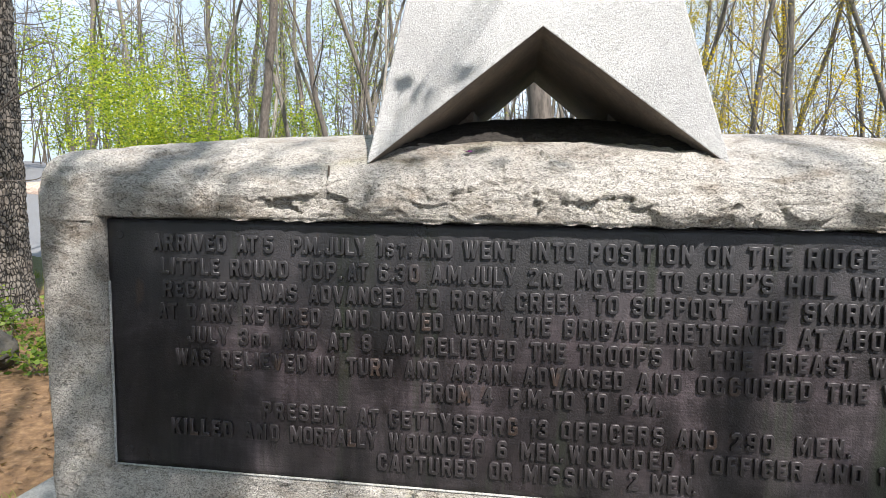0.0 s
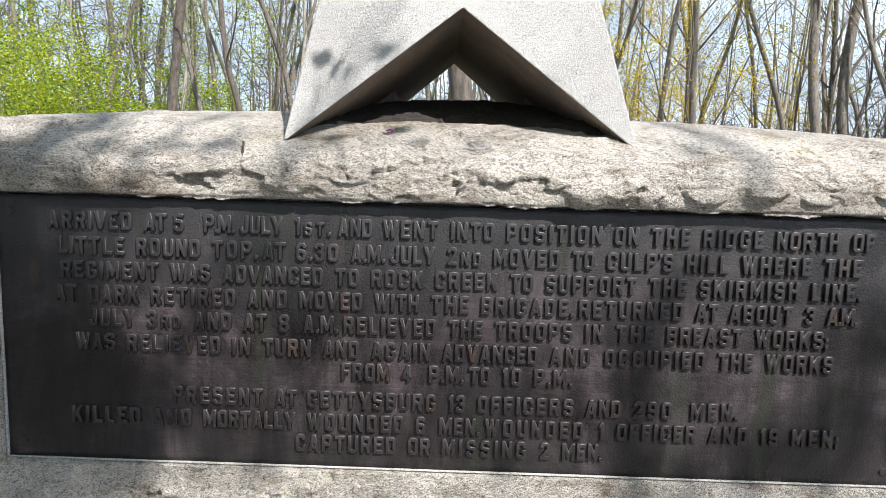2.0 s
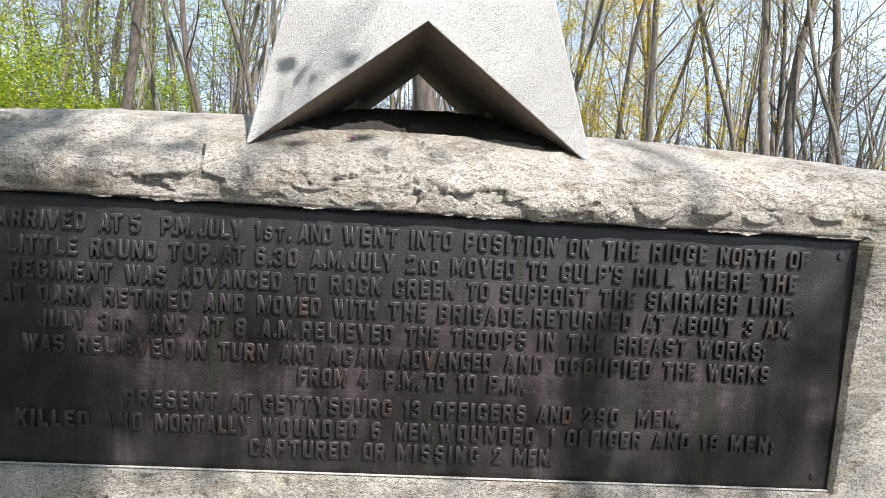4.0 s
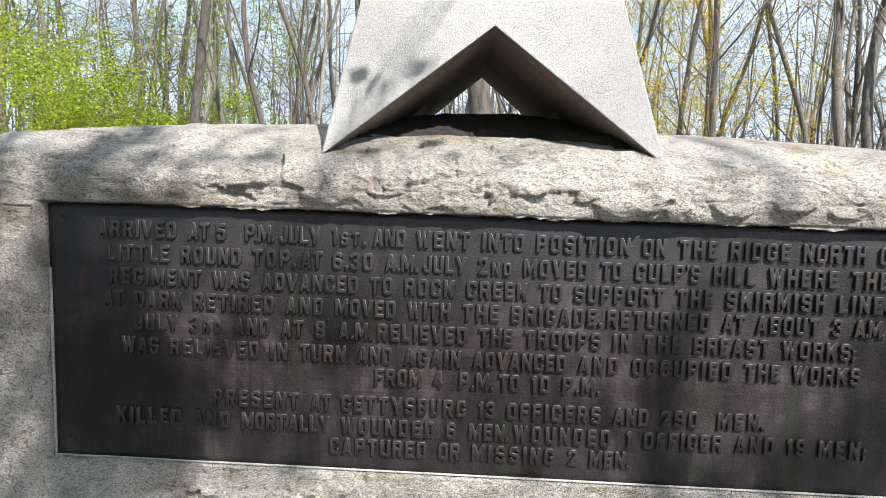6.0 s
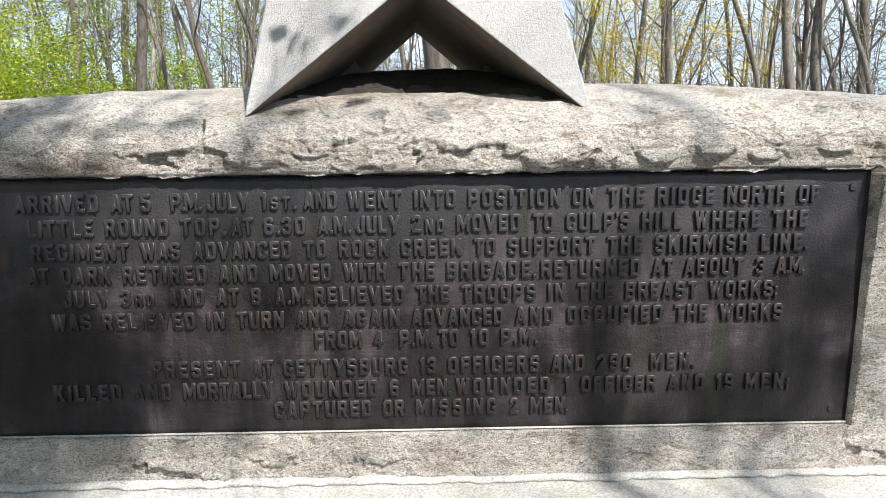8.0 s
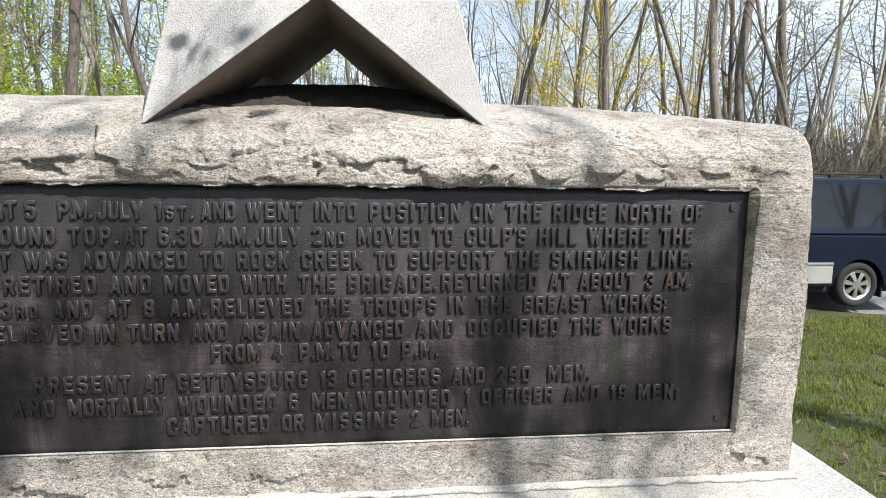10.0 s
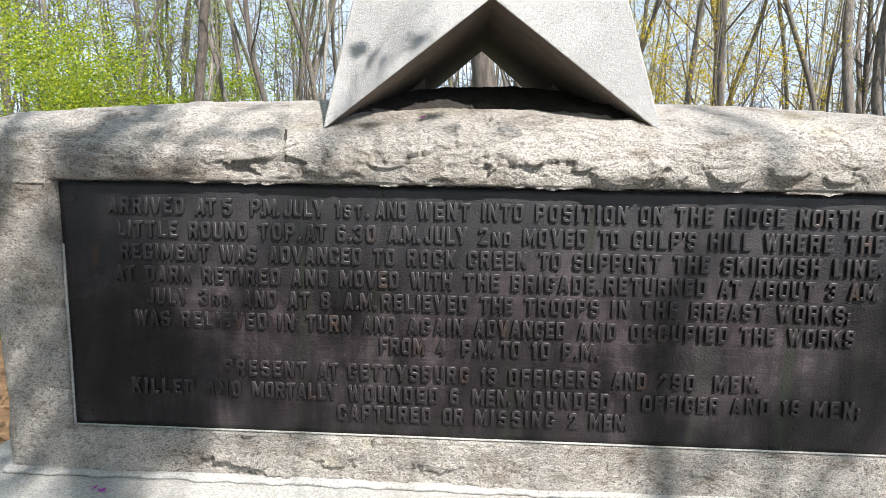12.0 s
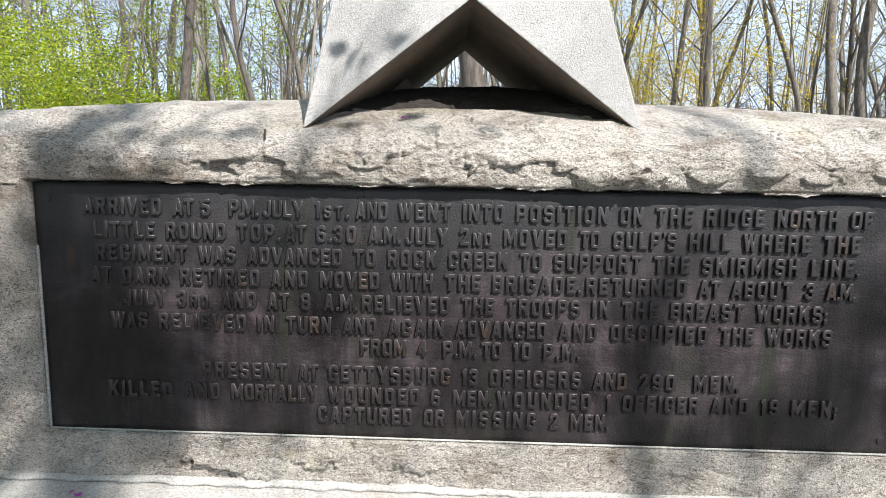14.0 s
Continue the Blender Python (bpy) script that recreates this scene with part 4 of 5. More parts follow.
# the trunks that stand out behind the monument
for kind, x, y, turn, s in (
    (0, -17.7, 22.6, 20, 1.35), (0, -17.2, 22.9, 140, 1.15), (5, -12.7, 18.8, 70, 1.0), (2, -8.6, 18.6, 200, 1.25), (0, -8.5, 19.3, 310, 0.8), (1, -10.6, 19.3, 15, 0.8),
    (1, -7.6, 20.0, 99, 0.8), (1, -4.9, 20.0, 160, 0.9), (2, 1.5, 17.4, 40, 2.7), (1, 5.2, 19.4, 250, 0.8), (4, 7.9, 17.0, 30, 1.2), (4, 7.1, 18.2, 110, 1.1), (4, 8.6, 19.0, 250, 1.2),
    (1, 10.2, 16.3, 120, 0.75), (1, 11.3, 15.6, 10, 1.2), (1, 11.9, 15.5, 333, 1.3), (1, 12.9, 14.9, 60, 0.7), (0, 15.6, 16.2, 190, 0.7), (2, 21.0, 21.5, 280, 1.0), (4, 6.2, 20.5, 200, 1.1), (4, 10.0, 22.0, 300, 1.1),
    (3, -16.0, 21.5, 20, 0.9), (3, -11.5, 22.5, 100, 0.8), (3, -7.0, 25.0, 220, 0.8),
    (6, 10.2, 16.6, 0, 1.0), (6, 13.4, 17.2, 130, 1.1), (6, 15.0, 18.8, 250, 1.2), (6, 9.2, 18.6, 70, 0.9), (6, 17.0, 16.5, 200, 1.1), (6, 7.4, 16.8, 320, 0.9),
    (6, -5.2, 18.6, 40, 1.0), (6, -9.8, 18.9, 170, 0.9), (2, -5.4, 17.8, 90, 0.8), (6, 3.4, 19.0, 60, 0.9),
):
    stand(kind, x, y, turn, s)
# the wood behind them
rng = random.Random(5)
for k in range(84):
    a = radians(rng.uniform(-58, 55))
    r = rng.uniform(22, 48)
    x, y = 0.8 + r * math.sin(a), -1 + r * math.cos(a)
    kind = rng.choice((0, 1, 1, 2, 5, 3) if a < 0.1 else (0, 1, 1, 2, 5, 1, 0))
    stand(kind, x, y, rng.uniform(0, 360), rng.uniform(0.75, 1.15))
# unseen trees behind the camera, added for the tablet and van glass to reflect
for k in range(26):
    a = radians(rng.choice((rng.uniform(75, 150), rng.uniform(212, 285))))
    r = rng.uniform(9, 30)
    x, y = 0.8 + r * math.sin(a), -1 + r * math.cos(a)
    stand(rng.choice((0, 1, 2, 5, 3)), x, y, rng.uniform(0, 360), rng.uniform(0.8, 1.1))

# unseen leafy trees added behind the camera, away from the sun, to block skylight
SKY_BLOCK = make_tree(19, 15, 0.15, BARK_DARK, LEAF_GREEN, 4500, 0.13, 0.45, "unseen broad dark-barked leafy tree added to block skylight", (0, 0), (4, 6))
SKY_BLOCK.matrix_basis = place(None, -4.2, -9.0, 0)
for k in range(15):
    a = radians(178 + 103 * (k + rng.random()) / 15)
    r = rng.uniform(9.0, 14.5)
    copy_thing_scaled(SKY_BLOCK, place(None, 0.8 + r * math.sin(a), -1 + r * math.cos(a), rng.uniform(0, 360), rng.uniform(0.85, 1.1)))


def make_bush(seed, tall, wide, leaf_mat, count, size, label, name="sapling"):
    rng = random.Random(seed)
    root = new(name)
    verts, faces, tips = [], [], []
    for _ in range(6):
        grow(rng, Vector((rng.gauss(0, wide * 0.2), rng.gauss(0, wide * 0.2), -0.1)), Vector((rng.gauss(0, 0.25), rng.gauss(0, 0.25), 1)), tall * rng.uniform(0.6, 1.0), 0.022, 1, verts, faces, tips, 0.14, 0.08, (5, 7))
    mesh_object("stem", verts, faces, TWIG, root)
    lv, lf = [], []
    leaves(rng, rng.sample(tips, max(8, len(tips) // 5)), count, size, 0.20, lv, lf)
    mesh_object("crown", lv, lf, leaf_mat, root, "", False)
    tagged(root, label, "shrub", "understorey saplings")
    return root


BUSHES = [
    make_bush(31, 4.8, 1.5, LEAF_GREEN, 5500, 0.050, "bushy sapling in bright fresh green leaf"),
    make_bush(32, 3.4, 1.6, LEAF_GREEN, 5000, 0.050, "low spreading sapling in bright green leaf"),
    make_bush(33, 6.5, 1.2, LEAF_YELLOW, 5000, 0.035, "tall shrub with yellow-green spring leaves"),
]
PLACED = set()
for kind, far, bearing, turn, s in (
    (0, 31, -36.3, 0, 1.5), (1, 24, -34.5, 80, 1.4), (0, 25, -32.0, 160, 1.25), (1, 22, -30.0, 30, 1.3), (0, 24, -27.3, 250, 1.2), (1, 23, -24.5, 200, 1.3), (0, 26, -21.5, 90, 1.0), (1, 25, -18.0, 120, 1.1),
    (0, 36, -38.3, 40, 1.8), (0, 50, -40.5, 310, 2.3), (1, 52, -44.5, 140, 2.6), (0, 34, -49.5, 20, 1.6), (1, 30, -29.0, 10, 1.5), (0, 33, -24.0, 60, 1.4), (1, 34, -33.5, 75, 1.8), (1, 29, -12.0, 15, 1.0),
    (1, 21, 0.5, 10, 0.8), (2, 20.5, 16.0, 50, 0.8), (2, 22, 21.0, 170, 0.9), (2, 24, 27.5, 290, 0.8), (2, 28, 41.5, 0, 0.9),
):
    x, y, s = 0.8 + far * math.sin(radians(bearing)), -1.1 + far * math.cos(radians(bearing)), s * (0.8 if kind < 2 else 1.0)
    if on_road(x, y, 2.6):
        continue
    m = place(None, x, y, turn, s)
    if kind in PLACED:
        copy_thing_scaled(BUSHES[kind], m)
    else:
        PLACED.add(kind)
        BUSHES[kind].matrix_basis = m


def build_far_woods():
    rng = random.Random(77)
    verts, faces = [], []
    for _ in range(520):
        a, r = radians(rng.uniform(-65, 62)), rng.uniform(42, 80)
        if a > 0.1 and rng.random() < 0.2:
            continue
        p = Vector((r * math.sin(a), r * math.cos(a), 0))
        p.z = float(height(p.x, p.y)) - 0.5
        tall, d, stem, thick = rng.uniform(9, 20), Vector((rng.gauss(0, 0.08), rng.gauss(0, 0.08), 1)), [p], rng.uniform(0.05, 0.16)
        for _ in range(6):
            d = (d + Vector((rng.gauss(0, 0.09), rng.gauss(0, 0.09), 0.08))).normalized()
            stem.append(stem[-1] + d * tall / 6)
        tube(stem, [thick * (1 - 0.14 * k) for k in range(7)], 4, verts, faces)
        for _ in range(13):
            q = rng.choice(stem[1:]).lerp(rng.choice(stem[2:]), rng.uniform(0, 0.3))
            e = q + Vector((rng.gauss(0, 1.8), rng.gauss(0, 1.8), rng.uniform(-0.2, 2.4)))
            m = q.lerp(e, 0.5) + Vector((rng.gauss(0, 0.3), rng.gauss(0, 0.3), rng.uniform(0, 0.4)))
            tube([q, m, e], [0.036, 0.025, 0.010], 3, verts, faces)
            for _ in range(3):
                w = m.lerp(e, rng.random())
                tube([w, w + Vector((rng.gauss(0, 0.6), rng.gauss(0, 0.6), rng.uniform(-0.1, 0.9)))], [0.016, 0.007], 3, verts, faces)
    ob = mesh_object("far_woods", verts, faces, TWIG)
    tagged(ob, "dense distant grey spring woodland of bare trunks and branches", "woodland", kind="stuff")


build_far_woods()


def build_undergrowth():
    """Thickets of thin bare stems under the far trees."""
    rng = random.Random(91)
    verts, faces = [], []
    for k in range(7400):
        a, r = (radians(rng.uniform(-50, 56)), rng.uniform(21, 58)) if k < 4400 else (radians(rng.uniform(14, 60)), rng.uniform(18, 34))
        x, y = 0.8 + r * math.sin(a), -1 + r * math.cos(a)
        if on_road(x, y, 4.5):
            continue
        p = Vector((x, y, float(height(x, y)) - 0.1))
        tall = rng.uniform(1.2, 4.6) if k < 4400 else rng.uniform(1.0, 3.8)
        q = p + Vector((rng.gauss(0, 0.3), rng.gauss(0, 0.3), tall * 0.5))
        e = q + Vector((rng.gauss(0, 0.6), rng.gauss(0, 0.6), tall * 0.5))
        tube([p, q, e], [0.022, 0.016, 0.007], 3, verts, faces)
        for _ in range(5):
            w = q.lerp(e, rng.uniform(-0.5, 1))
            tube([w, w + Vector((rng.gauss(0, 0.5), rng.gauss(0, 0.5), rng.uniform(0.0, 0.8)))], [0.011, 0.005], 3, verts, faces)
    tagged(mesh_object("undergrowth", verts, faces, TWIG), "tangled bare brush under the distant trees", "undergrowth", kind="stuff")


build_undergrowth()


# ---- the big old tree beside the clearing ----
def build_old_tree():
    root = new("old_tree")
    tagged(root, "massive old tree with dark blocky alligator bark", "tree")
    x0, y0, r0, tall = -5.29, 4.86, 0.405, 6.5
    nu, nv = 300, 560
    U, V = np.meshgrid(np.linspace(0, 2 * np.pi, nu, endpoint=False), np.linspace(-0.15, tall, nv))
    girth = r0 * (1 + 0.22 * np.exp(-np.clip(V, 0, 9) / 0.28) - 0.022 * V) * (1 + 0.03 * np.sin(3 * U + 0.4) + 0.02 * np.sin(5 * U - 1))
    cx, cy, cz = np.cos(U) * r0, np.sin(U) * r0, V
    wob = 0.02 * fractal(cx, cy, cz, 9.0, 3, 0.5, 7)
    tallness = 0.62 - 0.34 * np.clip((V - 1.2) / 1.2, 0, 1)
    plates = crackle(cx + wob, cy + wob, cz * tallness, 0.034, 15)
    furrow = crackle(cx + wob, cy, cz * 0.22, 0.085, 19)
    R = girth + 0.006 * np.clip(plates * 5.0, 0, 1) + 0.020 * np.clip(furrow * 3.0, 0, 1) + 0.006 * fractal(cx, cy, cz, 30.0, 2, 0.5, 23) - 0.03
    lean = 0.012 * V
    zb = float(height(x0, y0))
    verts = np.stack([x0 + np.cos(U) * R - lean, y0 + np.sin(U) * R, zb + V], -1).reshape(-1, 3).tolist()
    faces = [(r * nu + c, r * nu + (c + 1) % nu, (r + 1) * nu + (c + 1) % nu, (r + 1) * nu + c) for r in range(nv - 1) for c in range(nu)]
    mesh_object("trunk", verts, faces, BARK_OLD, root, "deeply cracked dark grey bark")
    rng = random.Random(3)
    v, f, tips = [], [], []
    top = Vector((x0 - lean.max(), y0, zb + tall - 0.1))
    for a in range(5):
        w = a * 1.26 + 0.4
        grow(rng, top - Vector((0, 0, rng.uniform(0, 0.6))), Vector((math.cos(w), math.sin(w), 1.1)), rng.uniform(4, 6), 0.16, 1, v, f, tips, 0.15, 0.08, (5, 7))
    mesh_object("limb", v, f, BARK_DARK, root)
    lv, lf = [], []
    # unseen leaves added along the sun's rays to shade the trunk
    trunk_shade = [Vector((x0 + rng.uniform(-0.45, 0.45), y0 - 0.3, zb + rng.uniform(1.1, 5.5))) + SUN_TO * rng.uniform(3.2, 6.5) for _ in range(70)]
    leaves(rng, tips, 2600, 0.05, 0.25, lv, lf)
    leaves(rng, trunk_shade, 2600, 0.05, 0.14, lv, lf)
    mesh_object("crown", lv, lf, LEAF_GREEN, root, "thin young green leaves, some added out of view to shade the trunk", False)
    for ctrl, r in (
        ([(-4.95, 4.29, 2.18), (-4.69, 4.33, 2.29), (-4.47, 4.38, 2.49), (-4.3, 4.42, 2.6), (-4.0, 4.49, 2.78), (-3.84, 4.53, 2.92), (-3.65, 4.58, 3.05)], 0.011),
        ([(-4.9, 4.6, 3.0), (-4.3, 4.46, 3.04), (-4.11, 4.5, 3.11), (-3.97, 4.52, 3.03), (-3.9, 4.52, 2.87)], 0.009),
        ([(-4.95, 4.45, 2.27), (-4.7, 4.33, 2.32), (-4.24, 4.41, 2.32), (-3.88, 4.47, 2.31), (-3.62, 4.52, 2.35)], 0.007),
        ([(-4.69, 4.33, 2.27), (-4.51, 4.38, 2.53), (-4.34, 4.43, 2.79), (-4.3, 4.46, 2.96)], 0.007),
        ([(-4.98, 4.5, 3.41), (-4.73, 4.42, 3.39), (-4.34, 4.48, 3.3), (-4.11, 4.52, 3.32), (-3.86, 4.57, 3.41)], 0.009),
        ([(-4.8, 4.5, 1.7), (-4.25, 4.42, 1.72), (-4.1, 4.43, 1.78), (-4.0, 4.44, 1.70), (-4.02, 4.44, 1.60), (-4.12, 4.43, 1.55)], 0.006),
    ):
        pts = catmull(ctrl, 5)
        v, f = [], []
        tube(pts, [r * (1 - 0.75 * k / len(pts)) for k in range(len(pts))], 6, v, f)
        mesh_object("twig", v, f, BARK_DARK, root)


def crackle(x, y, z, cell, seed):
    """Distance from the nearest crack of a jittered cell pattern, in cells."""
    p = [np.asarray(a, float) / cell for a in (x, y, z)]
    base = [np.floor(a).astype(np.int64) for a in p]
    f1, f2 = np.full(p[0].shape, 1e9), np.full(p[0].shape, 1e9)
    for dx in (-1, 0, 1):
        for dy in (-1, 0, 1):
            for dz in (-1, 0, 1):
                c = [b + d for b, d in zip(base, (dx, dy, dz))]
                r = [a - (k + hashed(*c, seed + q)) for q, (a, k) in enumerate(zip(p, c))]
                d = np.sqrt(r[0] ** 2 + r[1] ** 2 + r[2] ** 2)
                f2 = np.minimum(f2, np.maximum(f1, d))
                f1 = np.minimum(f1, d)
    return f2 - f1


def old_bark():
    m, n, l, b = material("old_block_bark", 0.93)
    v = coords(n, l)
    c = ramp(n, l, noise_node(n, l, v, 40.0, 6.0, 0.75), (0.3, (0.07, 0.058, 0.048)), (0.65, (0.21, 0.185, 0.16)))
    c = mix(n, l, ramp(n, l, noise_node(n, l, v, 3.0, 4.0), (0.45, 0.0), (0.68, 0.45)), c, (0.24, 0.225, 0.20))
    l.new(c, b.inputs["Base Color"])
    vo = n.new("ShaderNodeTexVoronoi")
    vo.feature = "DISTANCE_TO_EDGE"
    vo.inputs["Scale"].default_value, vo.inputs["Randomness"].default_value = 27.0, 0.8
    l.new(coords(n, l, (1.0, 1.0, 0.5)), vo.inputs["Vector"])
    plate = ramp(n, l, vo.outputs["Distance"], (0.03, 0.0), (0.14, 1.0))
    l.new(mix(n, l, plate, (0.012, 0.010, 0.008), c), b.inputs["Base Color"])
    bump(n, l, b, mix(n, l, 0.3, plate, noise_node(n, l, v, 90.0, 5.0, 0.7)), 0.9, 0.02)
    return m


BARK_OLD = old_bark()
build_old_tree()


# ---- boulders ----
def build_boulder(x, y, size, mat, seed, label):
    bm = bmesh.new()
    bmesh.ops.create_icosphere(bm, subdivisions=5, radius=1.0)
    co = np.array([v.co[:] for v in bm.verts])
    n = 0.12 * fractal(co[:, 0], co[:, 1], co[:, 2], 1.3, 4, 0.5, seed) + 0.035 * facets(co[:, 0], co[:, 1], co[:, 2], 0.5, 0.4, seed)
    for v, k in zip(bm.verts, n):
        v.co = Vector((v.co.x * size[0], v.co.y * size[1], max(v.co.z, -0.5) * size[2])) * (1 + k)
    ob = part("boulder", bm, mat, None, "", True)
    ob.location = (x, y, float(height(x, y)) + size[2] * 0.30)
    tagged(ob, label, "rock")


build_boulder(-3.88, 3.28, (0.36, 0.26, 0.25), BOULDER, 3, "smooth grey-brown field boulder half sunk in the soil")
build_boulder(-17.9, 20.6, (1.1, 0.6, 0.55), BOULDER_PINK, 5, "low pinkish boulder on the grassy bank past the road")
build_boulder(-19.8, 21.2, (0.7, 0.5, 0.45), BOULDER_PINK, 8, "weathered pale boulder on the bank past the road")


# ---- parked van ----
def prism(profile, y0, y1, bevel):
    """A side outline (x, z) carried across from y0 to y1."""
    bm = bmesh.new()
    a = [bm.verts.new((x, y0, z)) for x, z in profile]
    b = [bm.verts.new((x, y1, z)) for x, z in profile]
    bm.faces.new(a)
    bm.faces.new(b[::-1])
    for k in range(len(profile)):
        bm.faces.new((a[k], b[k], b[(k + 1) % len(profile)], a[(k + 1) % len(profile)]))
    if bevel:
        bmesh.ops.bevel(bm, geom=bm.edges[:], offset=bevel, segments=3, affect="EDGES", profile=0.6)
    return bm


def arc(cx, cz, r, a0, a1, n):
    return [(cx + r * math.cos(radians(a0 + (a1 - a0) * k / n)), cz + r * math.sin(radians(a0 + (a1 - a0) * k / n))) for k in range(n + 1)]


def build_van():
    """Length along x with the nose at minus x; the near flank is y = 0 and the rear axle x = 0."""
    root = new("parked_van")
    tagged(root, "dark blue minivan with silver lower cladding parked on the road", "car")
    front = -2.86
    arch_r = arc(0, 0.31, 0.37, 0, 180, 10)
    arch_f = arc(front, 0.31, 0.37, 0, 180, 10)
    outline = [(0.84, 0.30), (0.90, 0.50), (0.91, 0.98)] + [(-3.05, 0.99), (-3.62, 0.84), (-3.80, 0.58), (-3.76, 0.30)] + [(front - 0.37, 0.30)] + arch_f[::-1][1:-1] + [(front + 0.37, 0.30), (-0.37, 0.30)] + arch_r[::-1][1:-1] + [(0.37, 0.30)]
    part("body", prism(outline, 0.0, 1.78, 0.012), PAINT_BLUE, root, "glossy dark blue paint")
    cabin = [(0.89, 0.98), (0.80, 1.40), (0.66, 1.66), (0.45, 1.735), (-1.6, 1.745), (-2.05, 1.66), (-2.95, 1.00)]
    bm = prism(cabin, 0.02, 1.76, 0.03)
    for v in bm.verts:
        k = max(0.0, v.co.z - 1.0) * 0.17
        v.co.y += k if v.co.y < 0.9 else -k
    part("roof", bm, PAINT_BLUE, root)

    def pane(poly, name, mat, proud):
        bm = bmesh.new()
        out = []
        for q in (0, 1):
            out.append([bm.verts.new((x, 0.02 + max(0.0, z - 1.0) * 0.17 - (proud if q == 0 else -0.01), z)) for x, z in poly])
        bm.faces.new(out[0])
        bm.faces.new(out[1][::-1])
        for k in range(len(poly)):
            bm.faces.new((out[0][k], out[1][k], out[1][(k + 1) % len(poly)], out[0][(k + 1) % len(poly)]))
        return part(name, bm, mat, root)

    pane([(0.62, 1.10), (0.55, 1.42), (0.44, 1.60), (0.36, 1.64), (-0.325, 1.645), (-0.18, 1.09)], "rear_quarter_window", GLASS_DARK, 0.004)
    pane([(-0.20, 1.09), (-0.34, 1.645), (-1.28, 1.65), (-1.28, 1.07)], "sliding_door_window", GLASS_DARK, 0.004)
    pane([(-1.36, 1.07), (-1.36, 1.64), (-1.78, 1.62), (-2.50, 1.09)], "front_door_window", GLASS_DARK, 0.004)
    part("side_cladding", box(-2.46, -0.40, -0.016, 0.02, 0.34, 0.60, 0.012), PAINT_SILVER, root, "silver plastic cladding")
    part("trim_strip", box(-2.46, -0.40, -0.024, 0.01, 0.585, 0.625, 0.006), CHROME, root, "pale trim strip")
    part("rear_bumper", box(0.40, 1.00, -0.018, 1.80, 0.33, 0.62, 0.03), PAINT_SILVER, root, "silver bumper")
    part("tail_lamp", box(0.80, 0.925, -0.012, 0.14, 0.80, 1.08, 0.012), LAMP_RED, root, "red tail lamp")
    part("roof_rail", box(-1.3, 0.40, 0.17, 0.20, 1.775, 1.80, 0.008), RUBBER, root, "black roof rail")
    for x in (-1.25, -0.4, 0.35):
        part("rail_foot", box(x - 0.03, x + 0.03, 0.165, 0.205, 1.735, 1.78, 0.006), RUBBER, root)
    part("door_handle", box(-1.05, -0.85, -0.02, 0.01, 0.93, 0.965, 0.008), PAINT_BLUE, root)
    part("mud_flap", box(0.36, 0.385, 0.03, 0.24, 0.14, 0.36, 0.004), RUBBER, root)
    part("underbody", box(-3.3, 0.8, 0.12, 1.66, 0.2, 0.32, 0.02), RUBBER, root)
    for x in (0.0, front):
        for y, s in ((0.015, 1), (1.765, -1)):
            bm = bmesh.new()
            n, prof = 40, [(0.20, 0.02), (0.235, 0.0), (0.285, 0.0), (0.308, 0.03), (0.312, 0.10), (0.308, 0.18), (0.285, 0.21), (0.20, 0.20)]
            rings = [[bm.verts.new((r * math.cos(2 * math.pi * k / n), s * w, r * math.sin(2 * math.pi * k / n))) for r, w in prof] for k in range(n)]
            for k in range(n):
                for q in range(len(prof)):
                    bm.faces.new((rings[k][q], rings[(k + 1) % n][q], rings[(k + 1) % n][(q + 1) % len(prof)], rings[k][(q + 1) % len(prof)]))
            tyre = part("tyre", bm, RUBBER, root, "black rubber tyre", True)
            tyre.location = (x, y, 0.312)
            bm = bmesh.new()
            ring = lambda r0, r1, w0, w1: [[bm.verts.new((r * math.cos(2 * math.pi * k / n), s * w, r * math.sin(2 * math.pi * k / n))) for r, w in ((r0, w0), (r1, w1), (r1, w1 + 0.03), (r0, w0 + 0.03))] for k in range(n)]
            for r0, r1, w0, w1 in ((0.165, 0.205, 0.03, 0.012), (0.0, 0.062, 0.012, 0.012)):
                cols = ring(max(r0, 0.001), r1, w0, w1)
                for k in range(n):
                    for q in range(4):
                        bm.faces.new((cols[k][q], cols[(k + 1) % n][q], cols[(k + 1) % n][(q + 1) % 4], cols[k][(q + 1) % 4]))
            for k in range(7):
                w = 2 * math.pi * k / 7 + 0.2
                u, t = Vector((math.cos(w), 0, math.sin(w))), Vector((-math.sin(w), 0, math.cos(w)))
                v = [bm.verts.new(u * r + t * h + Vector((0, s * d, 0))) for r, h, d in ((0.05, -0.020, 0.014), (0.05, 0.020, 0.014), (0.175, 0.034, 0.022), (0.175, -0.034, 0.022), (0.05, -0.020, 0.04), (0.05, 0.020, 0.04), (0.175, 0.034, 0.05), (0.175, -0.034, 0.05))]
                for q in ((0, 1, 2, 3), (7, 6, 5, 4), (0, 4, 5, 1), (1, 5, 6, 2), (2, 6, 7, 3), (3, 7, 4, 0)):
                    bm.faces.new([v[i] for i in q])
            rim = part("rim", bm, CHROME, tyre, "silver seven-spoke alloy rim")
            bm = bmesh.new()
            bmesh.ops.create_cone(bm, cap_ends=True, segments=32, radius1=0.2, radius2=0.2, depth=0.02, matrix=Matrix.Translation((0, s * 0.09, 0)) @ Matrix.Rotation(radians(90), 4, "X"))
            part("brake_drum", bm, RUBBER, tyre)
    root.matrix_basis = pose(7.34, 6.08, float(height(7.3, 7.0)) + 0.055, 0, 0, 0)


build_van()


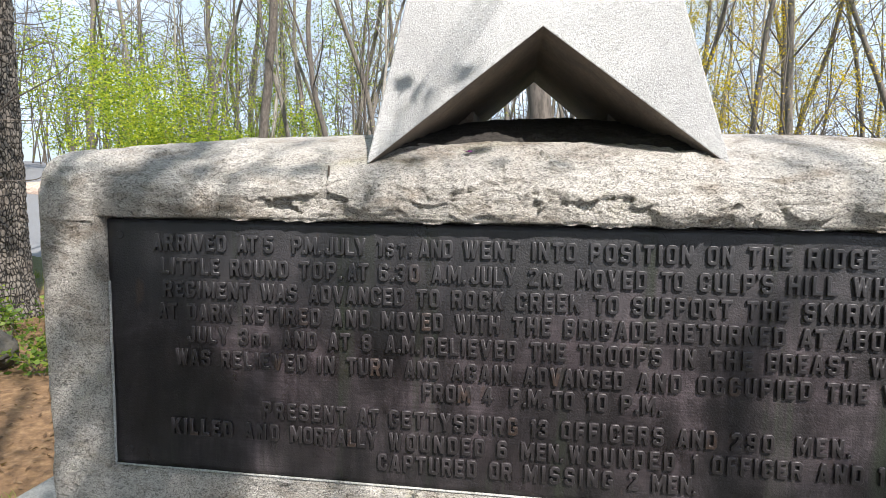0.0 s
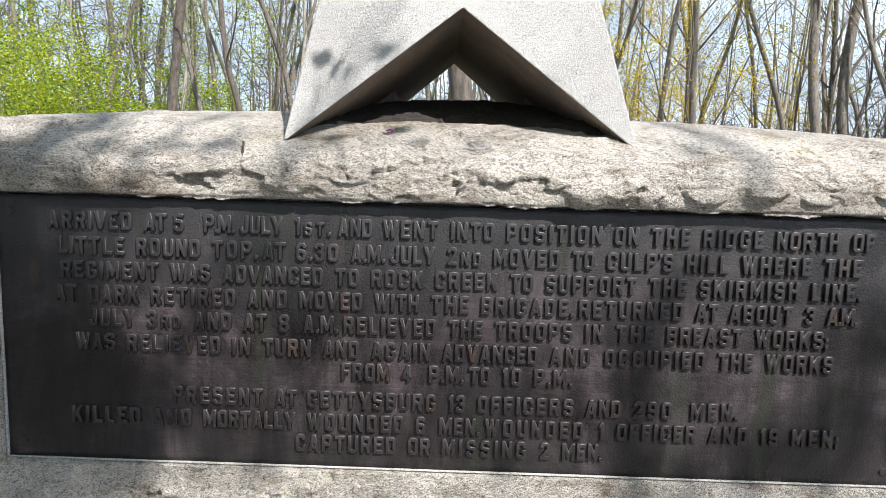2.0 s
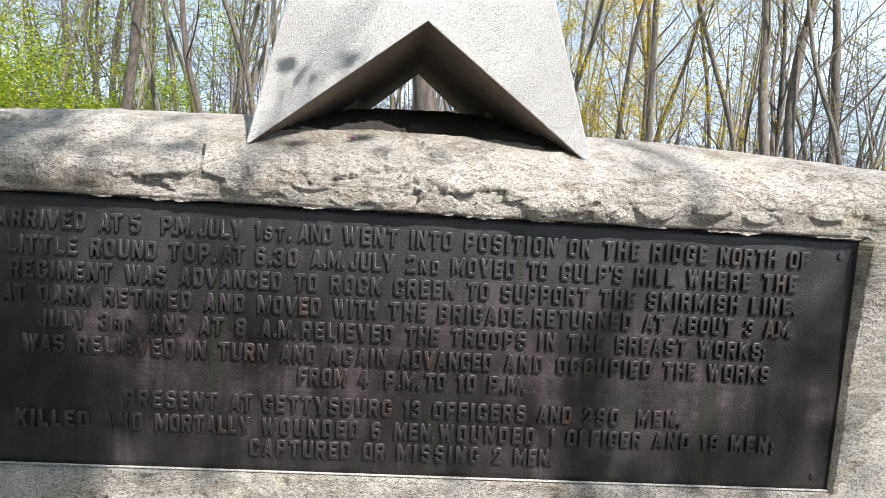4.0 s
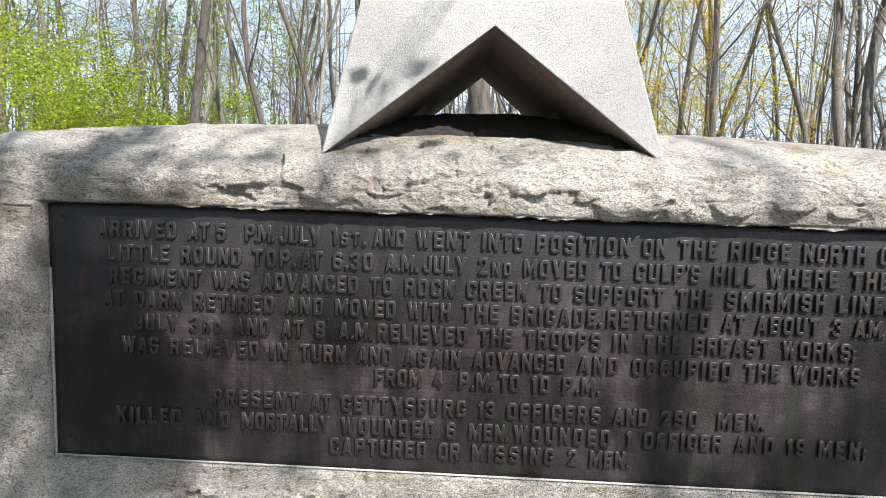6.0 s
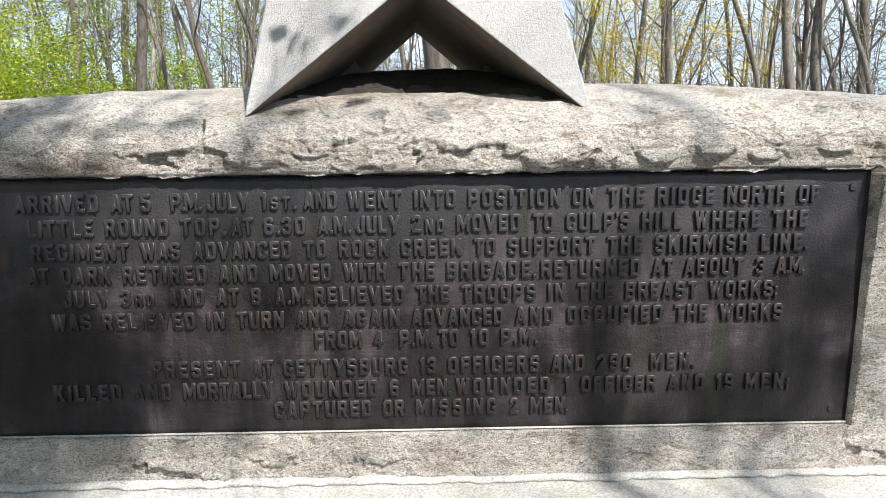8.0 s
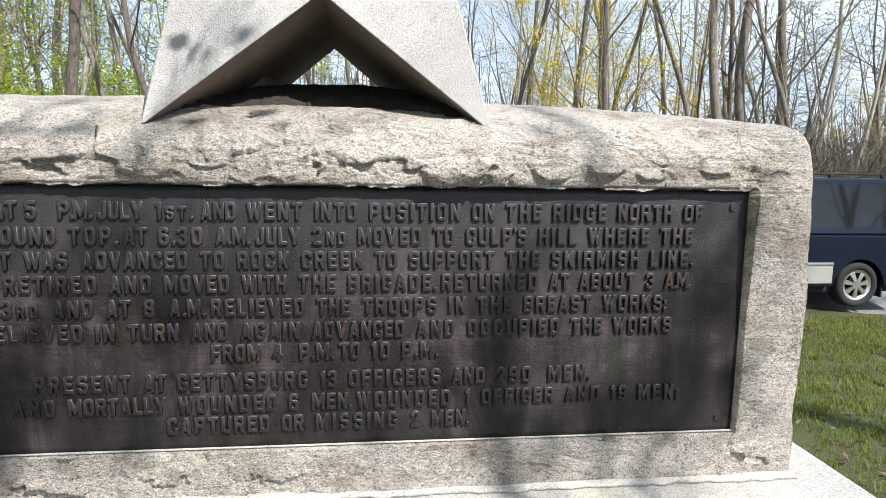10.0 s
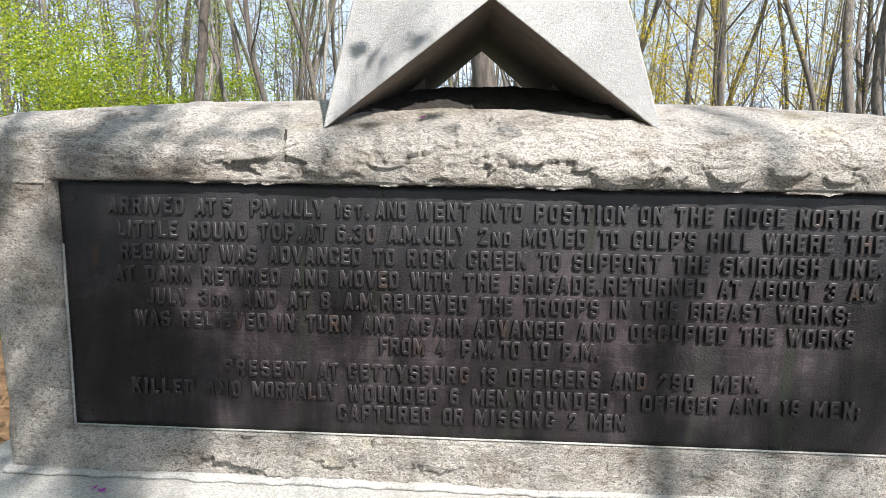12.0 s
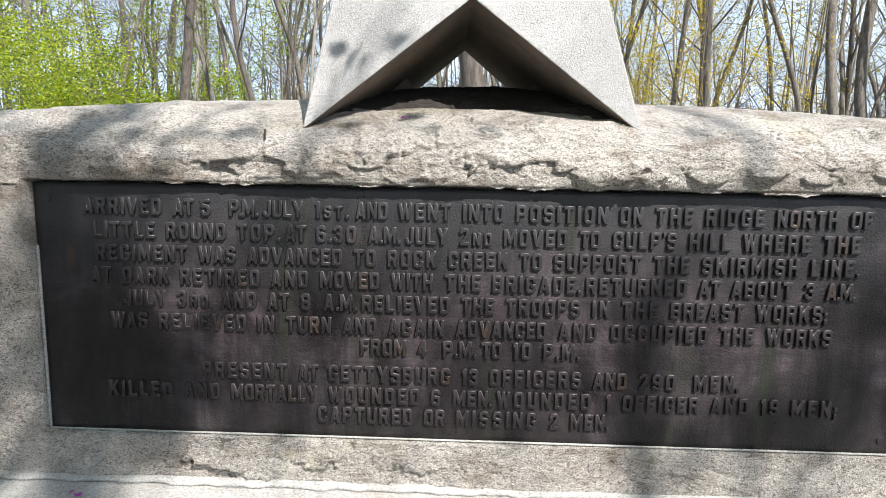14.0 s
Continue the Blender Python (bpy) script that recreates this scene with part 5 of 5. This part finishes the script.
# ---- grass, leaf litter, plants ----
def build_grass():
    rng = random.Random(21)
    verts, faces = [], []

    def tuft(x, y, blades, tall):
        z = float(height(x, y)) + 0.035 * float(fractal(x, y, 0.0, 0.9, 4, 0.5, 3)) - 0.025
        for _ in range(blades):
            a, h = rng.uniform(0, 6.283), tall * rng.uniform(0.4, 1.2)
            bx, by = x + rng.gauss(0, 0.035), y + rng.gauss(0, 0.035)
            dx, dy, w = math.cos(a) * h * rng.uniform(0.2, 0.9), math.sin(a) * h * rng.uniform(0.2, 0.9), 0.0035
            i = len(verts)
            px, py = -math.sin(a) * w, math.cos(a) * w
            verts.extend([(bx - px, by - py, z), (bx + px, by + py, z), (bx + dx * 0.45 + px * 0.7, by + dy * 0.45 + py * 0.7, z + h * 0.7), (bx + dx * 0.45 - px * 0.7, by + dy * 0.45 - py * 0.7, z + h * 0.7), (bx + dx, by + dy, z + h * 0.9)])
            faces.extend([(i, i + 1, i + 2, i + 3), (i + 3, i + 2, i + 4)])

    for _ in range(9000):
        x, y = rng.uniform(2.1, 8.6), rng.uniform(0.4, 5.9)
        if rng.random() < 0.35 + 0.65 * (float(vnoise(x * 1.3, y * 1.3, 0.0, 9)) > -0.15):
            tuft(x, y, 9, 0.060)
    for _ in range(700):
        x, y = rng.uniform(-7.5, -2.6), rng.uniform(2.2, 8.2)
        if y > 2.6 + 0.25 * (x + 7.5) and float(vnoise(x, y, 0.0, 12)) > -0.2:
            tuft(x, y, 9, 0.11)
    for x, y in ((-1.75, 2.2), (-1.9, 2.35), (-1.35, 1.25), (-1.5, 1.35), (-2.3, 3.2)):
        for _ in range(5):
            tuft(x + rng.gauss(0, 0.08), y + rng.gauss(0, 0.06), 10, 0.13)
    ob = mesh_object("grass", verts, faces, GRASS, None, "", False)
    tagged(ob, "rough spring grass tufts in sun and shade", "grass", kind="stuff")


build_grass()


def scatter_leaves(name, mat, count, area, size, lift, label, category, seed, curl=0.4):
    rng = random.Random(seed)
    verts, faces = [], []
    for _ in range(count):
        x, y = rng.uniform(area[0], area[1]), rng.uniform(area[2], area[3])
        z = float(height(x, y)) + 0.035 * float(fractal(x, y, 0.0, 0.9, 4, 0.5, 3)) - 0.012 + rng.uniform(0, lift)
        a, s = rng.uniform(0, 6.283), size * rng.uniform(0.5, 1.3)
        u = Vector((math.cos(a), math.sin(a), rng.gauss(0, curl)))
        w = Vector((-math.sin(a), math.cos(a), rng.gauss(0, curl)))
        c = Vector((x, y, z))
        i = len(verts)
        verts.extend([c - u * s, c + w * s * 0.5 + Vector((0, 0, s * 0.3)), c + u * s, c - w * s * 0.5 + Vector((0, 0, s * 0.2))])
        faces.extend([(i, i + 1, i + 2), (i, i + 2, i + 3)])
    tagged(mesh_object(name, verts, faces, mat, None, "", False), label, category, kind="stuff")


scatter_leaves("leaf_litter", LITTER, 3600, (-6.5, -0.4, 0.6, 6.5), 0.024, 0.006, "brown dead leaves lying on bare soil", "leaf litter", 4)
scatter_leaves("fallen_leaves", LITTER, 900, (2.1, 8.5, 0.6, 5.8), 0.035, 0.01, "scattered dead leaves in the grass", "leaf litter", 6)


def build_plant(x, y, tall, wide, count, seed):
    rng = random.Random(seed)
    root = new("ground_plant")
    zb = float(height(x, y)) - 0.03
    sv, sf, tips = [], [], []
    for _ in range(9):
        e = Vector((x + rng.gauss(0, wide), y + rng.gauss(0, wide * 0.7), zb + tall * rng.uniform(0.5, 1.1)))
        b = Vector((x + rng.gauss(0, wide * 0.5), y + rng.gauss(0, wide * 0.4), zb))
        m = b.lerp(e, 0.5) + Vector((rng.gauss(0, 0.03), 0, 0.04))
        tube([b, m, e], [0.005, 0.004, 0.002], 4, sv, sf)
        tips += [m, e, m.lerp(e, 0.5)]
    mesh_object("stem", sv, sf, TWIG, root)
    lv, lf = [], []
    leaves(rng, tips, count, 0.030, 0.07, lv, lf)
    mesh_object("foliage", lv, lf, LEAF_PLANT, root, "", False)
    tagged(root, "small leafy green plant at the foot of the old tree", "plant", "low woodland plants")


for x, y, tall, wide, count, seed in ((-4.75, 4.15, 0.42, 0.16, 330, 1), (-4.35, 4.1, 0.30, 0.16, 280, 2), (-4.95, 3.95, 0.35, 0.14, 220, 3), (-3.45, 3.55, 0.24, 0.14, 220, 4), (-3.25, 3.25, 0.18, 0.10, 140, 5), (-4.1, 4.6, 0.35, 0.2, 260, 6)):
    build_plant(x, y, tall, wide, count, seed)


# ---- small things on the monument ----
def build_petal(x, y, z, seed):
    rng = random.Random(seed)
    v, f = [], []
    for _ in range(5):
        a = rng.uniform(0, 6.283)
        u, w = Vector((math.cos(a), math.sin(a), 0.3)) * 0.006, Vector((-math.sin(a), math.cos(a), 0.2)) * 0.003
        c = Vector((x, y, z)) + u * 0.8
        i = len(v)
        v += [c - u, c + w, c + u, c - w]
        f.append((i, i + 1, i + 2, i + 3))
    tagged(mesh_object("petal", v, f, PETAL, None, "", False), "tiny fallen magenta blossom resting on granite", "petal", "fallen petals")


build_petal(0.716, 0.06, 1.690, 1)
build_petal(0.081, -0.073, 0.953, 2)
build_petal(0.105, -0.085, 0.953, 4)


def build_crawler(points, r):
    v, f = [], []
    tube([Vector(p) for p in points], [r, r * 0.9, r * 0.5], 5, v, f)
    tagged(mesh_object("fallen_twig", v, f, CRAWLER_DARK), "short thin dark caterpillar-like shape on granite", "twig")


# thin dark shape that moves like a caterpillar, built in one still pose
build_crawler([(0.458, 0.010, 1.660), (0.463, -0.004, 1.652), (0.467, -0.016, 1.640)], 0.0022)

# trees out of view, set along the sun's rays from the spots they shade
def build_shade_tree(line, radius, clumps, seed, label):
    rng = random.Random(seed)
    root = new("shade_tree")
    pts = catmull(line, 6)
    n = len(pts)
    v, f, tips = [], [], []
    tube(pts, [radius * (1.35 - 0.9 * k / n) for k in range(n)], 9, v, f)
    for k in range(n // 2, n, 2):
        side = Vector((rng.gauss(0, 1), rng.gauss(0, 0.6), rng.uniform(0.2, 1.0)))
        if pts[k].z > 8.2:
            grow(rng, pts[k], side, rng.uniform(1.2, 2.4), radius * 0.4, 2, v, f, tips, 0.15, 0.08, (3, 4))
    lv, lf = [], []
    # leaf clumps added where their shadow darkens a chosen spot
    for c, spread, count in clumps:
        start = min(pts, key=lambda p: (p - Vector(c)).length + (5 if p.z > c[2] else 0))
        mid = start.lerp(Vector(c), 0.55) + Vector((0, 0, 0.12))
        thin = 0.011 if spread > 0.019 else 0.006
        tube(catmull([start, mid, c], 5), [thin * (1 - 0.075 * k) for k in range(11)], 5, v, f)
        leaves(rng, [Vector(c)], count, 0.032 if spread > 0.019 else 0.017, spread, lv, lf)
    if tips:
        leaves(rng, tips, 300, 0.05, 0.2, lv, lf)
    mesh_object("trunk", v, f, BARK_DARK, root)
    mesh_object("crown", lv, lf, LEAF_GREEN, root, "", False)
    tagged(root, label, "tree", "trees behind the clearing")


def sunward(x, y, z, far):
    """The place that far away from which a thing throws its shadow on (x, y, z)."""
    return (Vector((x, y, z)) + SUN_TO * far)[:]


SLIM = "slim dark tree at the clearing's edge in thin young leaf"
base = Vector(sunward(0.035, 0, 1.3, 6.5))
build_shade_tree([(base.x - 0.15, base.y, -0.3), (base.x - 0.08, base.y, 3.0), base[:], sunward(0.05, 0, 1.55, 6.5), sunward(0.14, 0, 1.70, 6.5), sunward(0.17, 0.1, 2.1, 6.6), sunward(-0.2, 0.2, 4.6, 6.6)], 0.046,
    [(sunward(0.584, 0.06, 1.812, 1.5), 0.008, 6), (sunward(0.697, 0.06, 1.836, 1.55), 0.012, 7), (sunward(0.631, 0.06, 1.792, 1.5), 0.008, 5), (sunward(0.29, -0.02, 1.63, 5.0), 0.03, 8), (sunward(0.20, 0, 1.16, 5.5), 0.05, 14), (sunward(0.27, 0, 1.10, 5.6), 0.05, 12), (sunward(0.13, 0, 0.99, 5.3), 0.04, 9)], 51, SLIM)
base = Vector(sunward(1.19, 0, 1.0, 6.8))
build_shade_tree([(base.x + 0.1, base.y, -0.3), (base.x + 0.06, base.y, 2.5), base[:], sunward(1.21, 0, 1.35, 6.8), sunward(1.34, 0.1, 1.75, 6.9), sunward(1.7, 0.2, 4.8, 6.9)], 0.024,
    [(sunward(1.62, 0, 1.3, 5.5), 0.06, 12), (sunward(1.5, -0.05, 0.93, 5.2), 0.05, 10), (sunward(1.28, 0.03, 1.665, 6.0), 0.02, 5), (sunward(0.9, 0, 1.12, 5.9), 0.06, 8)] + [(sunward(x, 0, z, 5.4), 0.045, 14) for x, z in ((1.66, 1.1), (1.64, 1.2), (1.56, 1.09), (1.48, 1.16), (1.66, 1.38), (1.42, 1.07), (1.30, 1.10))], 53, SLIM)
spots = random.Random(8)
base = Vector(sunward(-0.80, 0, 1.2, 7.2))
build_shade_tree([(base.x - 0.2, base.y, -0.3), (base.x - 0.1, base.y, 3.0), base[:], sunward(-0.75, 0, 2.2, 7.2), sunward(-0.70, 0.1, 4.0, 7.2)], 0.07,
    [(sunward(spots.uniform(-0.16, -0.005), -0.02, spots.uniform(1.12, 1.64), spots.uniform(4.6, 6.6)), 0.035, 9) for _ in range(9)]
    + [(sunward(spots.uniform(0.0, 0.13), 0, spots.uniform(1.06, 1.5), spots.uniform(4.6, 6.6)), 0.035, 15) for _ in range(16)]
    + [(sunward(spots.uniform(0.12, 0.46), 0, spots.uniform(1.05, 1.21), spots.uniform(4.6, 6.6)), 0.04, 14) for _ in range(8)]
    + [(sunward(spots.uniform(-2.6, -0.3), spots.uniform(0.6, 3.0), 0.1, spots.uniform(5.5, 7.5)), 0.10, 26) for _ in range(22)], 57, SLIM)
SHADE_LEFT = make_tree(47, 13, 0.16, BARK_DARK, LEAF_GREEN, 4200, 0.06, 0.3, "spreading dark tree in young leaf at the clearing's edge", (-0.03, 0.02), (4, 5), "shade_tree")
SHADE_LEFT.matrix_basis = pose(1.0, -5.2, 0, 0, 0, 60)
